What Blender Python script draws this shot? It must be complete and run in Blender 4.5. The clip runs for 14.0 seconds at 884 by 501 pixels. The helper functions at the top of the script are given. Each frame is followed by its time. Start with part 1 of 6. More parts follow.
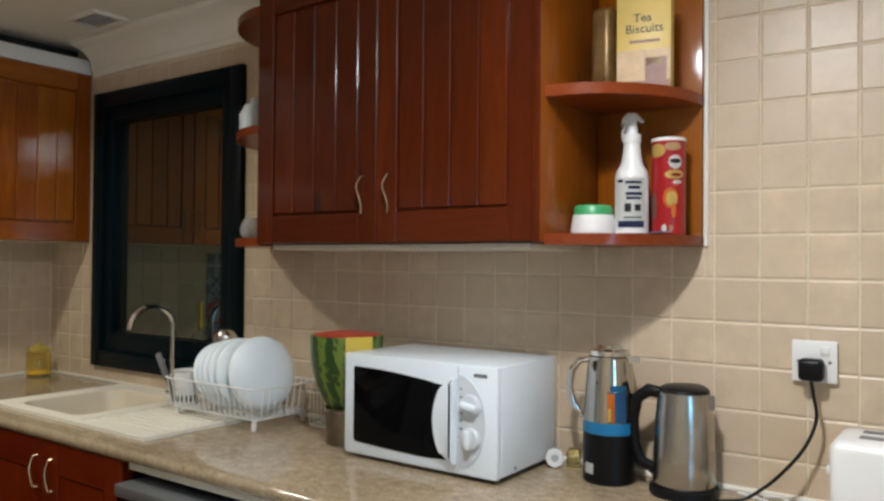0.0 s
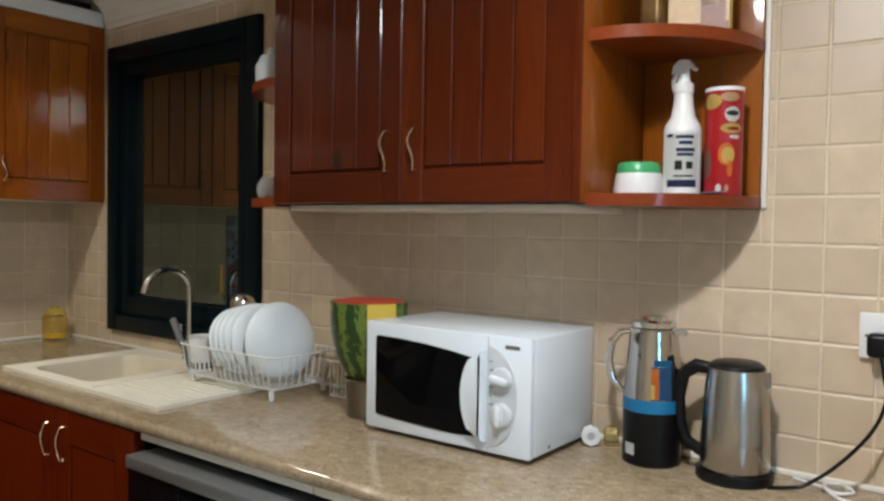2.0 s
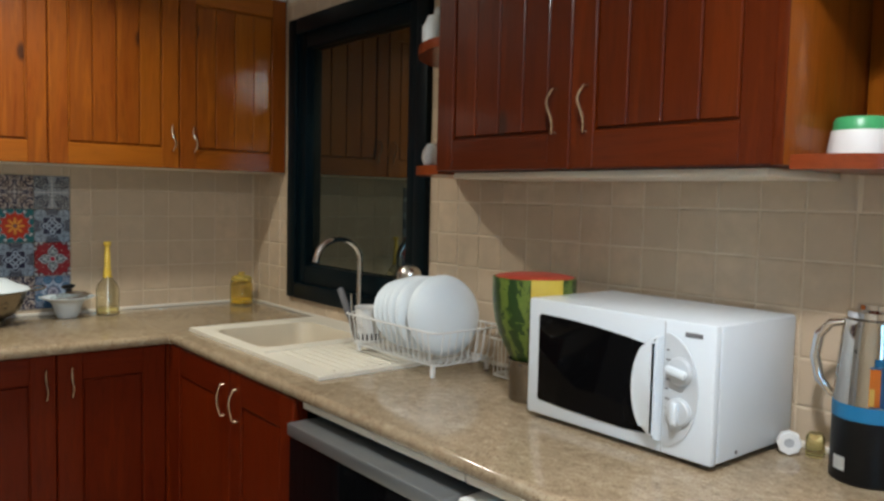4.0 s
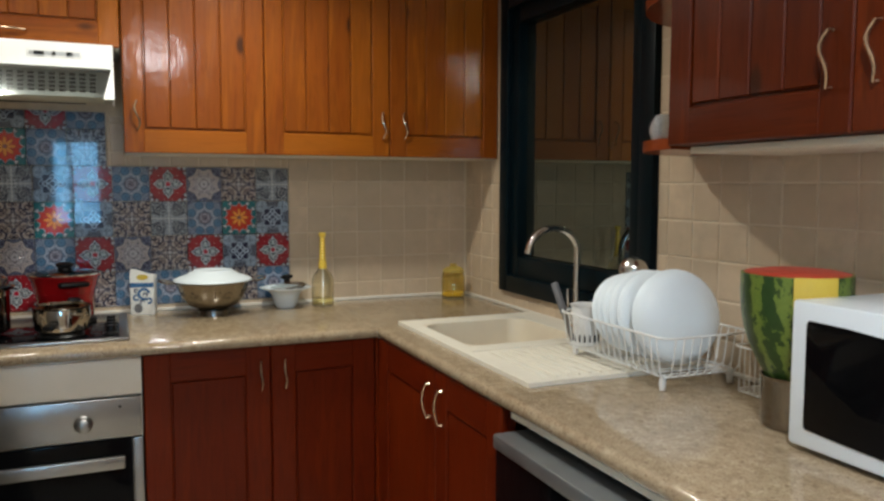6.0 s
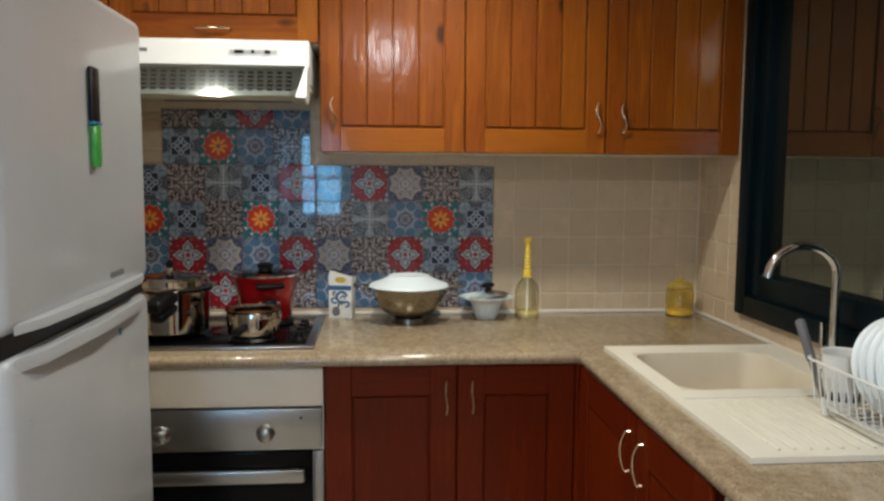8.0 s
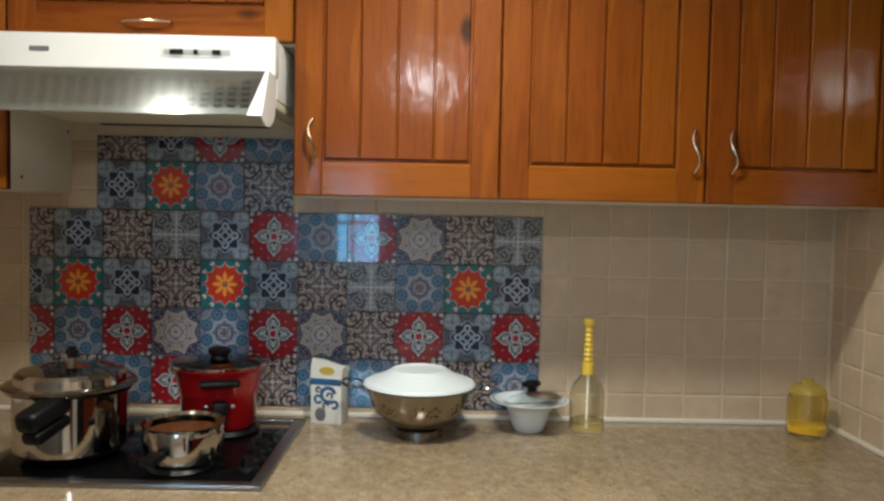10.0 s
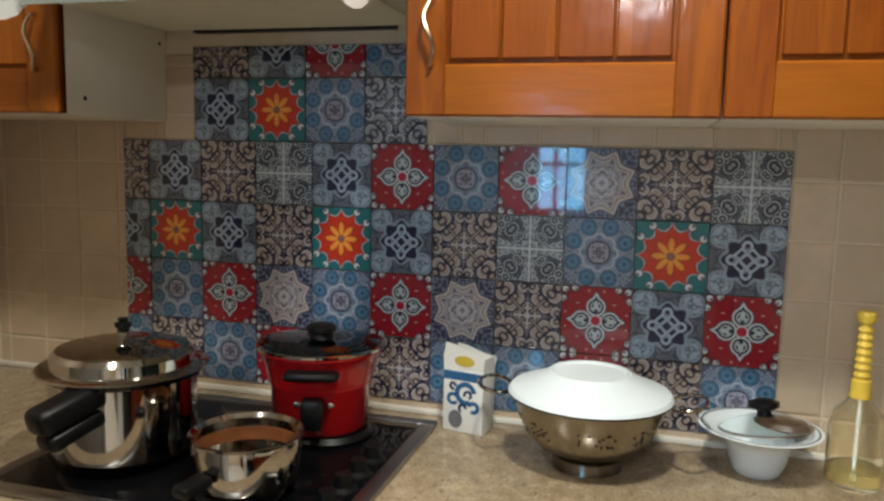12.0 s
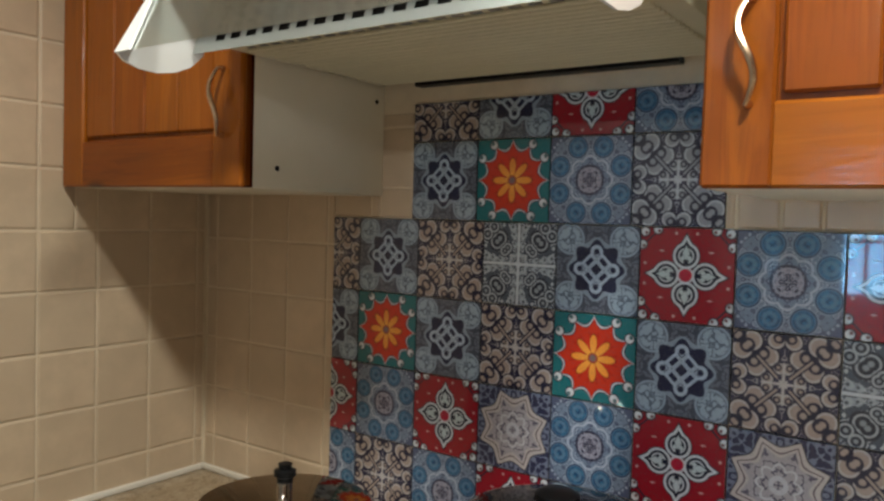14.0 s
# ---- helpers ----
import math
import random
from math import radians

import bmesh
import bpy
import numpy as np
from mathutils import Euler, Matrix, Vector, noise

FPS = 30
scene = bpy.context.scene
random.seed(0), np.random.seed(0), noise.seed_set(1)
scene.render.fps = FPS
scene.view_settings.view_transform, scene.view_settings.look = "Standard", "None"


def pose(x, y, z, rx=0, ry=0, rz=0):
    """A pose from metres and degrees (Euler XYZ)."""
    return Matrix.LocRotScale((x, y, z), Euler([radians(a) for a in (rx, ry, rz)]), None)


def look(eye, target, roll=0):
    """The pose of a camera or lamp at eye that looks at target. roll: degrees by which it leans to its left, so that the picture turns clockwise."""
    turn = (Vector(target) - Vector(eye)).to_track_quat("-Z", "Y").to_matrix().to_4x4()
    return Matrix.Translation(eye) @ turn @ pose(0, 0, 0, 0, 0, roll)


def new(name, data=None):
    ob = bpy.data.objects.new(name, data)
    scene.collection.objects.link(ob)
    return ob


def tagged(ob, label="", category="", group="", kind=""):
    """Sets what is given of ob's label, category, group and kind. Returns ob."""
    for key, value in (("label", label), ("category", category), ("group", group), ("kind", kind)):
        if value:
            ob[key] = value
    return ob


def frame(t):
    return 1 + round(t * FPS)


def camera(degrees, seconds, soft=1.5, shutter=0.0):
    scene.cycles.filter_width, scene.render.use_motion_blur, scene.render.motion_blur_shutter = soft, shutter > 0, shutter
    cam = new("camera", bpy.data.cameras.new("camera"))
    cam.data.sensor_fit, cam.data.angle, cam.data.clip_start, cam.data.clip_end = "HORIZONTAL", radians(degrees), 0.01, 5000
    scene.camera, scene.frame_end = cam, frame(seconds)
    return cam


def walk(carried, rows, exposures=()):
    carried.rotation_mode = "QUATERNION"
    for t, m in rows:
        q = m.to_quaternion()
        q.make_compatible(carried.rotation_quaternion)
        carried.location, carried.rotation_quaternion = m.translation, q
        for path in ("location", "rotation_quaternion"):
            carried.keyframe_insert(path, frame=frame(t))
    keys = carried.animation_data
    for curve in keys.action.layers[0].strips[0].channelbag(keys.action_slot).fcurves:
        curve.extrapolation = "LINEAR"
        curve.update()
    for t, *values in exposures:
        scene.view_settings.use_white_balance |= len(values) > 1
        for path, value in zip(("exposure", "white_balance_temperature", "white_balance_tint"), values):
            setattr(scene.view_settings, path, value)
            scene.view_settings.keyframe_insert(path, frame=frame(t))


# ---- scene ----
cam = camera(59.6, 14.0, soft=2.6)
METRES, EYE, TILT, LEAN, TURN = 8.0, 1.5, 0.0, 0.0, 34.4
PATH = [
    (0, (3.344, -1.762, 1.397), (2.185, -0.132, 1.424), 0.5),
    (0.5, (3.337, -1.759, 1.401), (2.179, -0.13, 1.453), 0.6),
    (1, (3.314, -1.738, 1.39), (2.156, -0.107, 1.411), 1.2),
    (1.5, (3.288, -1.7, 1.387), (2.13, -0.07, 1.349), 1.3),
    (2, (3.252, -1.654, 1.389), (2.045, -0.061, 1.326), 0.9),
    (2.5, (3.222, -1.617, 1.387), (1.917, -0.104, 1.292), 0.4),
    (3, (3.21, -1.569, 1.373), (1.814, -0.141, 1.265), 0.3),
    (3.2, (3.202, -1.557, 1.368), (1.769, -0.165, 1.262), 0.4),
    (5.3, (3.091, -1.402, 1.388), (1.36, -0.415, 1.207), 0.9),
    (5.5, (3.056, -1.382, 1.363), (1.289, -0.46, 1.192), 0.4),
    (6, (2.984, -1.371, 1.355), (1.148, -0.595, 1.19), 0.1),
    (6.5, (2.955, -1.353, 1.369), (1.096, -0.638, 1.196), -0.2),
    (7, (2.884, -1.26, 1.36), (0.959, -0.751, 1.178), -0.6),
    (7.5, (2.812, -1.172, 1.377), (0.847, -0.853, 1.183), -0.0),
    (7.7, (2.783, -1.172, 1.383), (0.807, -0.932, 1.188), 0.1),
    (9.8, (2.054, -1.001, 1.444), (0.06, -0.993, 1.279), 1.2),
    (10, (1.983, -1.025, 1.421), (-0.015, -1.012, 1.335), 1.2),
    (10.5, (1.867, -1.058, 1.436), (-0.133, -1.035, 1.403), 0.8),
    (11, (1.726, -1.075, 1.425), (-0.271, -1.097, 1.334), 0.8),
    (11.5, (1.57, -1.037, 1.414), (-0.411, -1.254, 1.25), 1.5),
    (12, (1.41, -0.967, 1.404), (-0.501, -1.502, 1.161), 1.3),
    (12.5, (1.305, -1.083, 1.388), (-0.594, -1.65, 1.118), 1.6),
    (13, (1.204, -1.174, 1.399), (-0.664, -1.859, 1.189), 1.2),
    (13.5, (1.116, -1.172, 1.415), (-0.719, -1.962, 1.314), 2.5),
    (14, (1.011, -1.124, 1.428), (-0.623, -2.274, 1.344), 1.7),
]
walk(cam, [(t, look(eye, target, roll)) for t, eye, target, roll in PATH], [(0.0, -0.14), (3.2, -0.10), (5.3, -0.02), (10.0, 0.06), (11.0, 0.12), (12.5, 0.36), (13.0, 0.44), (14.0, 0.50)])

# ---- world and lights ----
world = bpy.data.worlds.new("night")
scene.world = world
world.use_nodes = True
world.node_tree.nodes["Background"].inputs[0].default_value = (0.010, 0.012, 0.018, 1)
world.node_tree.nodes["Background"].inputs[1].default_value = 0.3
LAMPS = [(0.82, -1.00), (0.82, -1.75), (2.92, -1.10)]
# each bulb: which lamp, watts, kind, colour; the last lamp throws light sideways and, through its open foot, down
BULBS = [(0, 10.3, "AREA", (1.0, 0.99, 0.88)), (1, 4.2, "AREA", (1.0, 0.99, 0.88)), (2, 17.5, "POINT", (0.95, 0.985, 1.02)), (2, 17.5, "AREA", (0.95, 0.985, 1.02))]
CEIL = 2.27
for at_lamp, watts, kind, tint in BULBS:
    lx, ly = LAMPS[at_lamp]
    ld = bpy.data.lights.new("ceiling_bulb", kind)
    if kind == "AREA":
        ld.shape, ld.size, ld.spread = "DISK", 0.11, radians(150)
    else:
        ld.shadow_soft_size = 0.05
    ld.energy, ld.color = watts, tint
    lo = new("ceiling_bulb", ld)
    lo.matrix_world = pose(lx, ly, CEIL - (0.045 if kind == "AREA" else 0.10))


# ---- node helpers ----
class Ex:
    """A value socket with arithmetic."""

    def __init__(self, nt, v):
        self.nt, self.v = nt, v

    def op(self, kind, *others, clamp=False):
        n = self.nt.nodes.new("ShaderNodeMath")
        n.operation, n.use_clamp = kind, clamp
        for k, o in enumerate((self, *others)):
            val = o.v if isinstance(o, Ex) else o
            if isinstance(val, (int, float)):
                n.inputs[k].default_value = val
            else:
                self.nt.links.new(val, n.inputs[k])
        return Ex(self.nt, n.outputs[0])

    def __add__(self, o): return self.op("ADD", o)
    def __sub__(self, o): return self.op("SUBTRACT", o)
    def __mul__(self, o): return self.op("MULTIPLY", o)
    def __truediv__(self, o): return self.op("DIVIDE", o)
    def abs(self): return self.op("ABSOLUTE")
    def sin(self): return self.op("SINE")
    def cos(self): return self.op("COSINE")
    def pw(self, k): return self.op("POWER", k)
    def max(self, o): return self.op("MAXIMUM", o)
    def min(self, o): return self.op("MINIMUM", o)
    def less(self, edge, soft=0.03):
        """1 where self is under edge, with a soft border."""
        if not isinstance(edge, Ex):
            edge = Ex(self.nt, edge)
        return (edge.op("SUBTRACT", self) / soft).op("ADD", 0.5, clamp=True)


def material(name):
    m = bpy.data.materials.new(name)
    m.use_nodes = True
    nt = m.node_tree
    return m, nt, nt.nodes["Principled BSDF"]


def node(nt, kind, **values):
    n = nt.nodes.new(kind)
    for k, v in values.items():
        n.inputs[k].default_value = v
    return n


def blend(nt, a, b, fac, mode="MIX"):
    n = nt.nodes.new("ShaderNodeMix")
    n.data_type, n.blend_type = "RGBA", mode
    for slot, val in ((6, a), (7, b), (0, fac)):
        val = val.v if isinstance(val, Ex) else val
        if isinstance(val, (tuple, list)):
            n.inputs[slot].default_value = (*val[:3], 1)
        elif isinstance(val, (int, float)):
            n.inputs[slot].default_value = val
        else:
            nt.links.new(val, n.inputs[slot])
    return n.outputs[2]


def coords(nt, scale=(1, 1, 1), shift=0.0, kind="Object"):
    tc = nt.nodes.new("ShaderNodeTexCoord")
    mp = nt.nodes.new("ShaderNodeMapping")
    mp.inputs["Scale"].default_value = scale
    nt.links.new(tc.outputs[kind], mp.inputs[0])
    if shift:
        inf = nt.nodes.new("ShaderNodeObjectInfo")
        mul = nt.nodes.new("ShaderNodeVectorMath")
        mul.operation = "SCALE"
        mul.inputs[0].default_value = (1, 0.7, 1.3)
        mul.inputs[3].default_value = 1
        k = Ex(nt, inf.outputs["Random"]) * shift
        nt.links.new(k.v, mul.inputs[3])
        nt.links.new(mul.outputs[0], mp.inputs["Location"])
    return mp.outputs[0]


def noise_of(nt, vec, scale, detail=4, rough=0.55):
    n = node(nt, "ShaderNodeTexNoise", Scale=scale, Detail=detail, Roughness=rough)
    nt.links.new(vec, n.inputs["Vector"])
    return Ex(nt, n.outputs[0])


def bump(nt, bsdf, height, strength, dist=0.002):
    b = node(nt, "ShaderNodeBump", Strength=strength, Distance=dist)
    nt.links.new(height.v, b.inputs["Height"])
    nt.links.new(b.outputs[0], bsdf.inputs["Normal"])


def plain(name, col, rough=0.45, metal=0.0, var=0.12, scale=9.0, relief=0.06, fine=140.0, coat=0.0, ior=1.5, glow=0.0, vary=0.0):
    """A surface with blotches, grain and fine relief."""
    m, nt, b = material(name)
    vec = coords(nt, shift=3.0)
    big, small = noise_of(nt, vec, scale, 3), noise_of(nt, vec, fine, 4)
    dark = tuple(c * (1 - 2.2 * var) for c in col)
    light = tuple(min(1, c * (1 + 1.6 * var)) for c in col)
    c1 = blend(nt, dark, light, big)
    c2 = blend(nt, c1, dark, small * (0.5 * min(1, var * 4))) if relief > 0.01 else c1
    if vary:
        inf = nt.nodes.new("ShaderNodeObjectInfo")
        c2 = blend(nt, c2, tuple(c * (1 - vary) for c in col), Ex(nt, inf.outputs["Random"]) * 0.8)
    nt.links.new(c2, b.inputs["Base Color"])
    b.inputs["Metallic"].default_value, b.inputs["IOR"].default_value = metal, ior
    b.inputs["Coat Weight"].default_value, b.inputs["Coat Roughness"].default_value = coat, 0.08
    r = (big - 0.5) * (0.25 * rough) + rough + (small - 0.5) * (0.08 if relief > 0.01 else 0.015)
    b.inputs["Roughness"].default_value = rough
    if relief > 0.01:
        nt.links.new(r.op("MAXIMUM", 0.02).v, b.inputs["Roughness"])
        bump(nt, b, small, relief, 0.001)
    if glow:
        nt.links.new(c2, b.inputs["Emission Color"])
        b.inputs["Emission Strength"].default_value = glow
    return m


def wood(name, along, col_a, col_b, rough=0.4, ior=1.5, knots=True, coat=0.45):
    """Varnished knotty pine, with its grain along one axis."""
    m, nt, b = material(name)
    st = [14.0, 14.0, 14.0]
    st["xyz".index(along)] = 1.1
    vec = coords(nt, tuple(st), shift=9.0)
    warp = noise_of(nt, vec, 0.9, 2)
    w = nt.nodes.new("ShaderNodeVectorMath")
    w.operation = "ADD"
    nt.links.new(vec, w.inputs[0])
    sc = (warp - 0.5) * 1.6
    cmb = nt.nodes.new("ShaderNodeCombineXYZ")
    for k in range(3):
        nt.links.new(sc.v, cmb.inputs[k])
    nt.links.new(cmb.outputs[0], w.inputs[1])
    g1 = noise_of(nt, w.outputs[0], 1.6, 5, 0.6)
    g2 = noise_of(nt, w.outputs[0], 9.0, 4, 0.6)
    rings = ((g1 * 26.0).sin() * 0.5 + 0.5).pw(1.5)
    base = blend(nt, col_a, col_b, (g1 - 0.25) * 1.9)
    base = blend(nt, base, tuple(c * 0.55 for c in col_a), rings * 0.28)
    base = blend(nt, base, tuple(c * 0.45 for c in col_a), g2.less(0.43, 0.12) * 0.3)
    inf = nt.nodes.new("ShaderNodeObjectInfo")
    tone = Ex(nt, inf.outputs["Random"])
    base = blend(nt, base, tuple(c * 0.62 for c in col_a), tone.less(0.5, 1.0) * 0.35)
    base = blend(nt, base, tuple(c * k for c, k in zip(col_b, (1.15, 1.35, 1.2))), (tone - 0.55).max(0.0) * 0.7)
    if knots:
        kv = coords(nt, tuple(4.2 if a == along else 9.0 for a in "xyz"), shift=17.0)
        vo = node(nt, "ShaderNodeTexVoronoi", Scale=1.0)
        nt.links.new(kv, vo.inputs["Vector"])
        sep = nt.nodes.new("ShaderNodeSeparateColor")
        nt.links.new(vo.outputs["Color"], sep.inputs[0])
        rare = Ex(nt, sep.outputs[0]).less(0.34, 0.02)
        spot = Ex(nt, vo.outputs["Distance"]).less(0.13, 0.08) * rare
        base = blend(nt, base, (0.022, 0.006, 0.002), spot * 0.85)
    nt.links.new(base, b.inputs["Base Color"])
    b.inputs["IOR"].default_value = ior
    b.inputs["Specular IOR Level"].default_value = 0.10
    b.inputs["Coat Weight"].default_value, b.inputs["Coat Roughness"].default_value = coat, 0.13
    nt.links.new(((g2 - 0.5) * 0.12 + rough).op("MAXIMUM", 0.03).v, b.inputs["Roughness"])
    wob = noise_of(nt, coords(nt, shift=5.0), 11, 2)
    bump(nt, b, g2 * 0.5 + rings * 0.2 + wob * 2.2, 0.30, 0.002)
    # the varnish lies uneven and breaks its highlights
    skin = node(nt, "ShaderNodeBump", Strength=0.30, Distance=0.002)
    nt.links.new((wob * 1.6 + noise_of(nt, coords(nt, tuple(1.0 if a == along else 3.0 for a in "xyz"), shift=7.0), 14, 3) + g2 * 0.12).v, skin.inputs["Height"])
    nt.links.new(skin.outputs[0], b.inputs["Coat Normal"])
    return m


# ---- materials ----
PA, PB = (0.200, 0.040, 0.003), (0.358, 0.102, 0.008)
# darkened copy of the pine: the north cabinet's shade is put into the colour
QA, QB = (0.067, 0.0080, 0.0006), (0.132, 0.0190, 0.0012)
wood_v = wood("varnished_pine", "z", PA, PB)
wood_h = wood("varnished_pine_cross", "x", PA, PB)
dark_v = wood("shaded_pine", "z", QA, QB, 0.4, coat=0.32)
dark_h = wood("shaded_pine_cross", "x", QA, QB, 0.4, coat=0.32)
red_v = wood("red_stained_wood", "z", (0.104, 0.0085, 0.0006), (0.175, 0.0190, 0.0010), 0.45, knots=False, coat=0.16)
red_h = wood("red_stained_wood_cross", "x", (0.104, 0.0085, 0.0006), (0.175, 0.0190, 0.0010), 0.45, knots=False, coat=0.16)
shelf_wood = wood("red_shelf_wood", "x", (0.19, 0.030, 0.007), (0.27, 0.052, 0.011), 0.35, knots=False)
melamine = plain("cream_melamine", (0.80, 0.75, 0.63), 0.4, var=0.04)
cream_panel = plain("cream_panel", (0.72, 0.64, 0.52), 0.35, var=0.04)
grout = plain("cream_grout", (0.71, 0.60, 0.45), 0.8, var=0.12, scale=20, relief=0.4)
tile_mat = plain("beige_ceramic", (0.635, 0.495, 0.350), 0.36, var=0.14, scale=19, relief=0.14, fine=60, vary=0.20)
caulk = plain("white_caulk", (0.80, 0.76, 0.68), 0.4, var=0.04)
ceiling_mat = plain("ceiling_paint", (0.74, 0.70, 0.63), 0.8, var=0.04, relief=0.15)
plaster = plain("wall_paint", (0.62, 0.53, 0.41), 0.7, var=0.05, relief=0.2)
floor_mat = plain("floor_ceramic", (0.60, 0.53, 0.43), 0.3, var=0.1)
white_paint = plain("white_enamel", (0.78, 0.78, 0.77), 0.28, var=0.01, relief=0.008, coat=0.3)
fridge_mat = plain("pale_grey_enamel", (0.44, 0.45, 0.46), 0.3, var=0.03, coat=0.2)
white_gloss = plain("white_glazed_china", (0.76, 0.83, 0.87), 0.45, var=0.02, relief=0.005, coat=0.0)
micro_white = plain("cool_white_enamel", (0.72, 0.78, 0.83), 0.3, var=0.012, relief=0.006, coat=0.2)
dial_white = plain("pale_silver_plastic", (0.60, 0.635, 0.665), 0.32, 0.12, var=0.03, relief=0.005)
white_plastic = plain("white_plastic", (0.76, 0.75, 0.73), 0.35, var=0.03)
grey_plastic = plain("grey_plastic", (0.42, 0.43, 0.44), 0.35, var=0.05)
silver_plastic = plain("silver_plastic", (0.40, 0.42, 0.44), 0.3, 0.45, var=0.05)
black_plastic = plain("black_plastic", (0.004, 0.004, 0.0045), 0.38, var=0.2, ior=1.33)
black_glass = plain("black_glass", (0.003, 0.003, 0.0035), 0.06, var=0.1, relief=0.0, ior=1.2)
steel = plain("brushed_steel", (0.36, 0.35, 0.335), 0.30, 1.0, var=0.05, relief=0.004)
polished = plain("polished_steel", (0.52, 0.485, 0.44), 0.07, 1.0, var=0.08, relief=0.004)
chrome = plain("chrome", (0.72, 0.72, 0.73), 0.06, 1.0, var=0.02, relief=0.0)
bronze = plain("champagne_bronze", (0.60, 0.43, 0.29), 0.25, 1.0, var=0.08, relief=0.01)
grey_metal = plain("dark_grey_metal", (0.29, 0.305, 0.31), 0.34, 0.7, var=0.05)
teal_frame = plain("dark_teal_aluminium", (0.0006, 0.0062, 0.0095), 0.42, var=0.15, ior=1.22)
dark_pane = plain("tinted_reflective_glass", (0.010, 0.012, 0.010), 0.02, var=0.1, relief=0.0, ior=2.9)
dark_pane.node_tree.nodes["Principled BSDF"].inputs["Specular Tint"].default_value = (0.80, 0.92, 0.82, 1)
composite = plain("cream_composite", (0.80, 0.75, 0.64), 0.38, var=0.04)
# basin in a darker beige than the rim and drainer
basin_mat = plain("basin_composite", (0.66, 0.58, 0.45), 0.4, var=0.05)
red_enamel = plain("red_enamel", (0.42, 0.008, 0.010), 0.16, var=0.06, coat=0.5)
wire_mat = plain("white_coated_wire", (0.78, 0.78, 0.76), 0.35, var=0.03)
grey_mat = plain("grey_handle", (0.16, 0.16, 0.17), 0.4)
yellow_plastic = plain("yellow_plastic", (0.80, 0.56, 0.07), 0.35, var=0.05)
red_flesh = plain("melon_flesh", (0.50, 0.05, 0.03), 0.3, var=0.15, scale=40)
rind_yellow = plain("pale_yellow_rind", (0.62, 0.45, 0.06), 0.4, var=0.1)
blue_plastic = plain("blue_plastic", (0.008, 0.16, 0.34), 0.3)
blue_print = plain("blue_print", (0.03, 0.13, 0.30), 0.45, var=0.2, scale=60)
orange_print = plain("orange_print", (0.80, 0.22, 0.02), 0.45, var=0.15)
yellow_print = plain("yellow_print", (0.74, 0.52, 0.14), 0.45, var=0.1)
brown_print = plain("brown_print", (0.30, 0.14, 0.10), 0.45, var=0.2, scale=50)
tan_print = plain("tan_print", (0.62, 0.42, 0.22), 0.45, var=0.15, scale=50)
black_print = plain("black_print", (0.02, 0.018, 0.02), 0.5)
navy_print = plain("navy_print", (0.02, 0.03, 0.10), 0.45)
red_print = plain("red_print", (0.34, 0.008, 0.012), 0.3, var=0.05)
green_lid = plain("green_plastic", (0.05, 0.33, 0.12), 0.35, var=0.06)
green_glow = plain("green_plastic_shell", (0.05, 0.35, 0.05), 0.3)
paper = plain("white_paper", (0.78, 0.78, 0.74), 0.6, var=0.04)
food = plain("orange_sauce", (0.17, 0.055, 0.018), 0.3, var=0.3, scale=50)
dark_food = plain("brown_dregs", (0.10, 0.05, 0.025), 0.4, var=0.3, scale=60)
# near-black that stands in for shade in open gaps
shadow_gap = plain("shade_filler", (0.01, 0.008, 0.007), 0.8)
grille_mat = plain("grey_grille", (0.40, 0.42, 0.40), 0.4, 0.2, var=0.06, relief=0.01)
filter_mat = plain("cream_filter", (0.62, 0.57, 0.42), 0.45, var=0.06)


def glass_like(name, col, rough=0.04, trans=1.0):
    m, nt, b = material(name)
    vec = coords(nt)
    n = noise_of(nt, vec, 30, 2)
    nt.links.new(blend(nt, col, tuple(c * 0.85 for c in col), n), b.inputs["Base Color"])
    b.inputs["Transmission Weight"].default_value = trans
    b.inputs["Roughness"].default_value, b.inputs["IOR"].default_value = rough, 1.45
    return m


clear_glass = glass_like("clear_glass", (0.93, 0.95, 0.93))
smoke_glass = glass_like("smoked_glass_lid", (0.35, 0.37, 0.36))
yellow_glass = glass_like("yellow_glass", (0.96, 0.78, 0.20), 0.12, 0.75)
oil_glass = glass_like("oily_glass", (0.95, 0.85, 0.45), 0.05, 0.92)


def granite():
    m, nt, b = material("beige_granite")
    vec = coords(nt)
    big, mid, fine = noise_of(nt, vec, 5, 4), noise_of(nt, vec, 46, 6, 0.65), noise_of(nt, vec, 210, 4, 0.7)
    c = blend(nt, (0.300, 0.227, 0.143), (0.385, 0.300, 0.197), (big - 0.3) * 2.2)
    c = blend(nt, c, (0.52, 0.42, 0.29), mid.less(0.42, 0.10) * 0.38)
    c = blend(nt, c, (0.13, 0.075, 0.042), fine.less(0.43, 0.07) * 0.6)
    c = blend(nt, c, (0.20, 0.12, 0.07), (mid - 0.6).abs().less(0.012, 0.02) * 0.4)
    speck = noise_of(nt, vec, 95, 3, 0.6)
    c = blend(nt, c, (0.10, 0.055, 0.030), speck.less(0.36, 0.05) * 0.55)
    blot = noise_of(nt, coords(nt, (1.0, 1.3, 1.0)), 32, 6, 0.7)
    c = blend(nt, c, (0.155, 0.088, 0.047), blot.less(0.43, 0.10) * 0.32)
    c = blend(nt, c, (0.56, 0.46, 0.33), (blot * -1).less(-0.60, 0.08) * 0.25)
    nt.links.new(c, b.inputs["Base Color"])
    nt.links.new((mid * 0.10 + 0.05).v, b.inputs["Roughness"])
    bump(nt, b, fine, 0.03, 0.001)
    return m


granite_mat = granite()


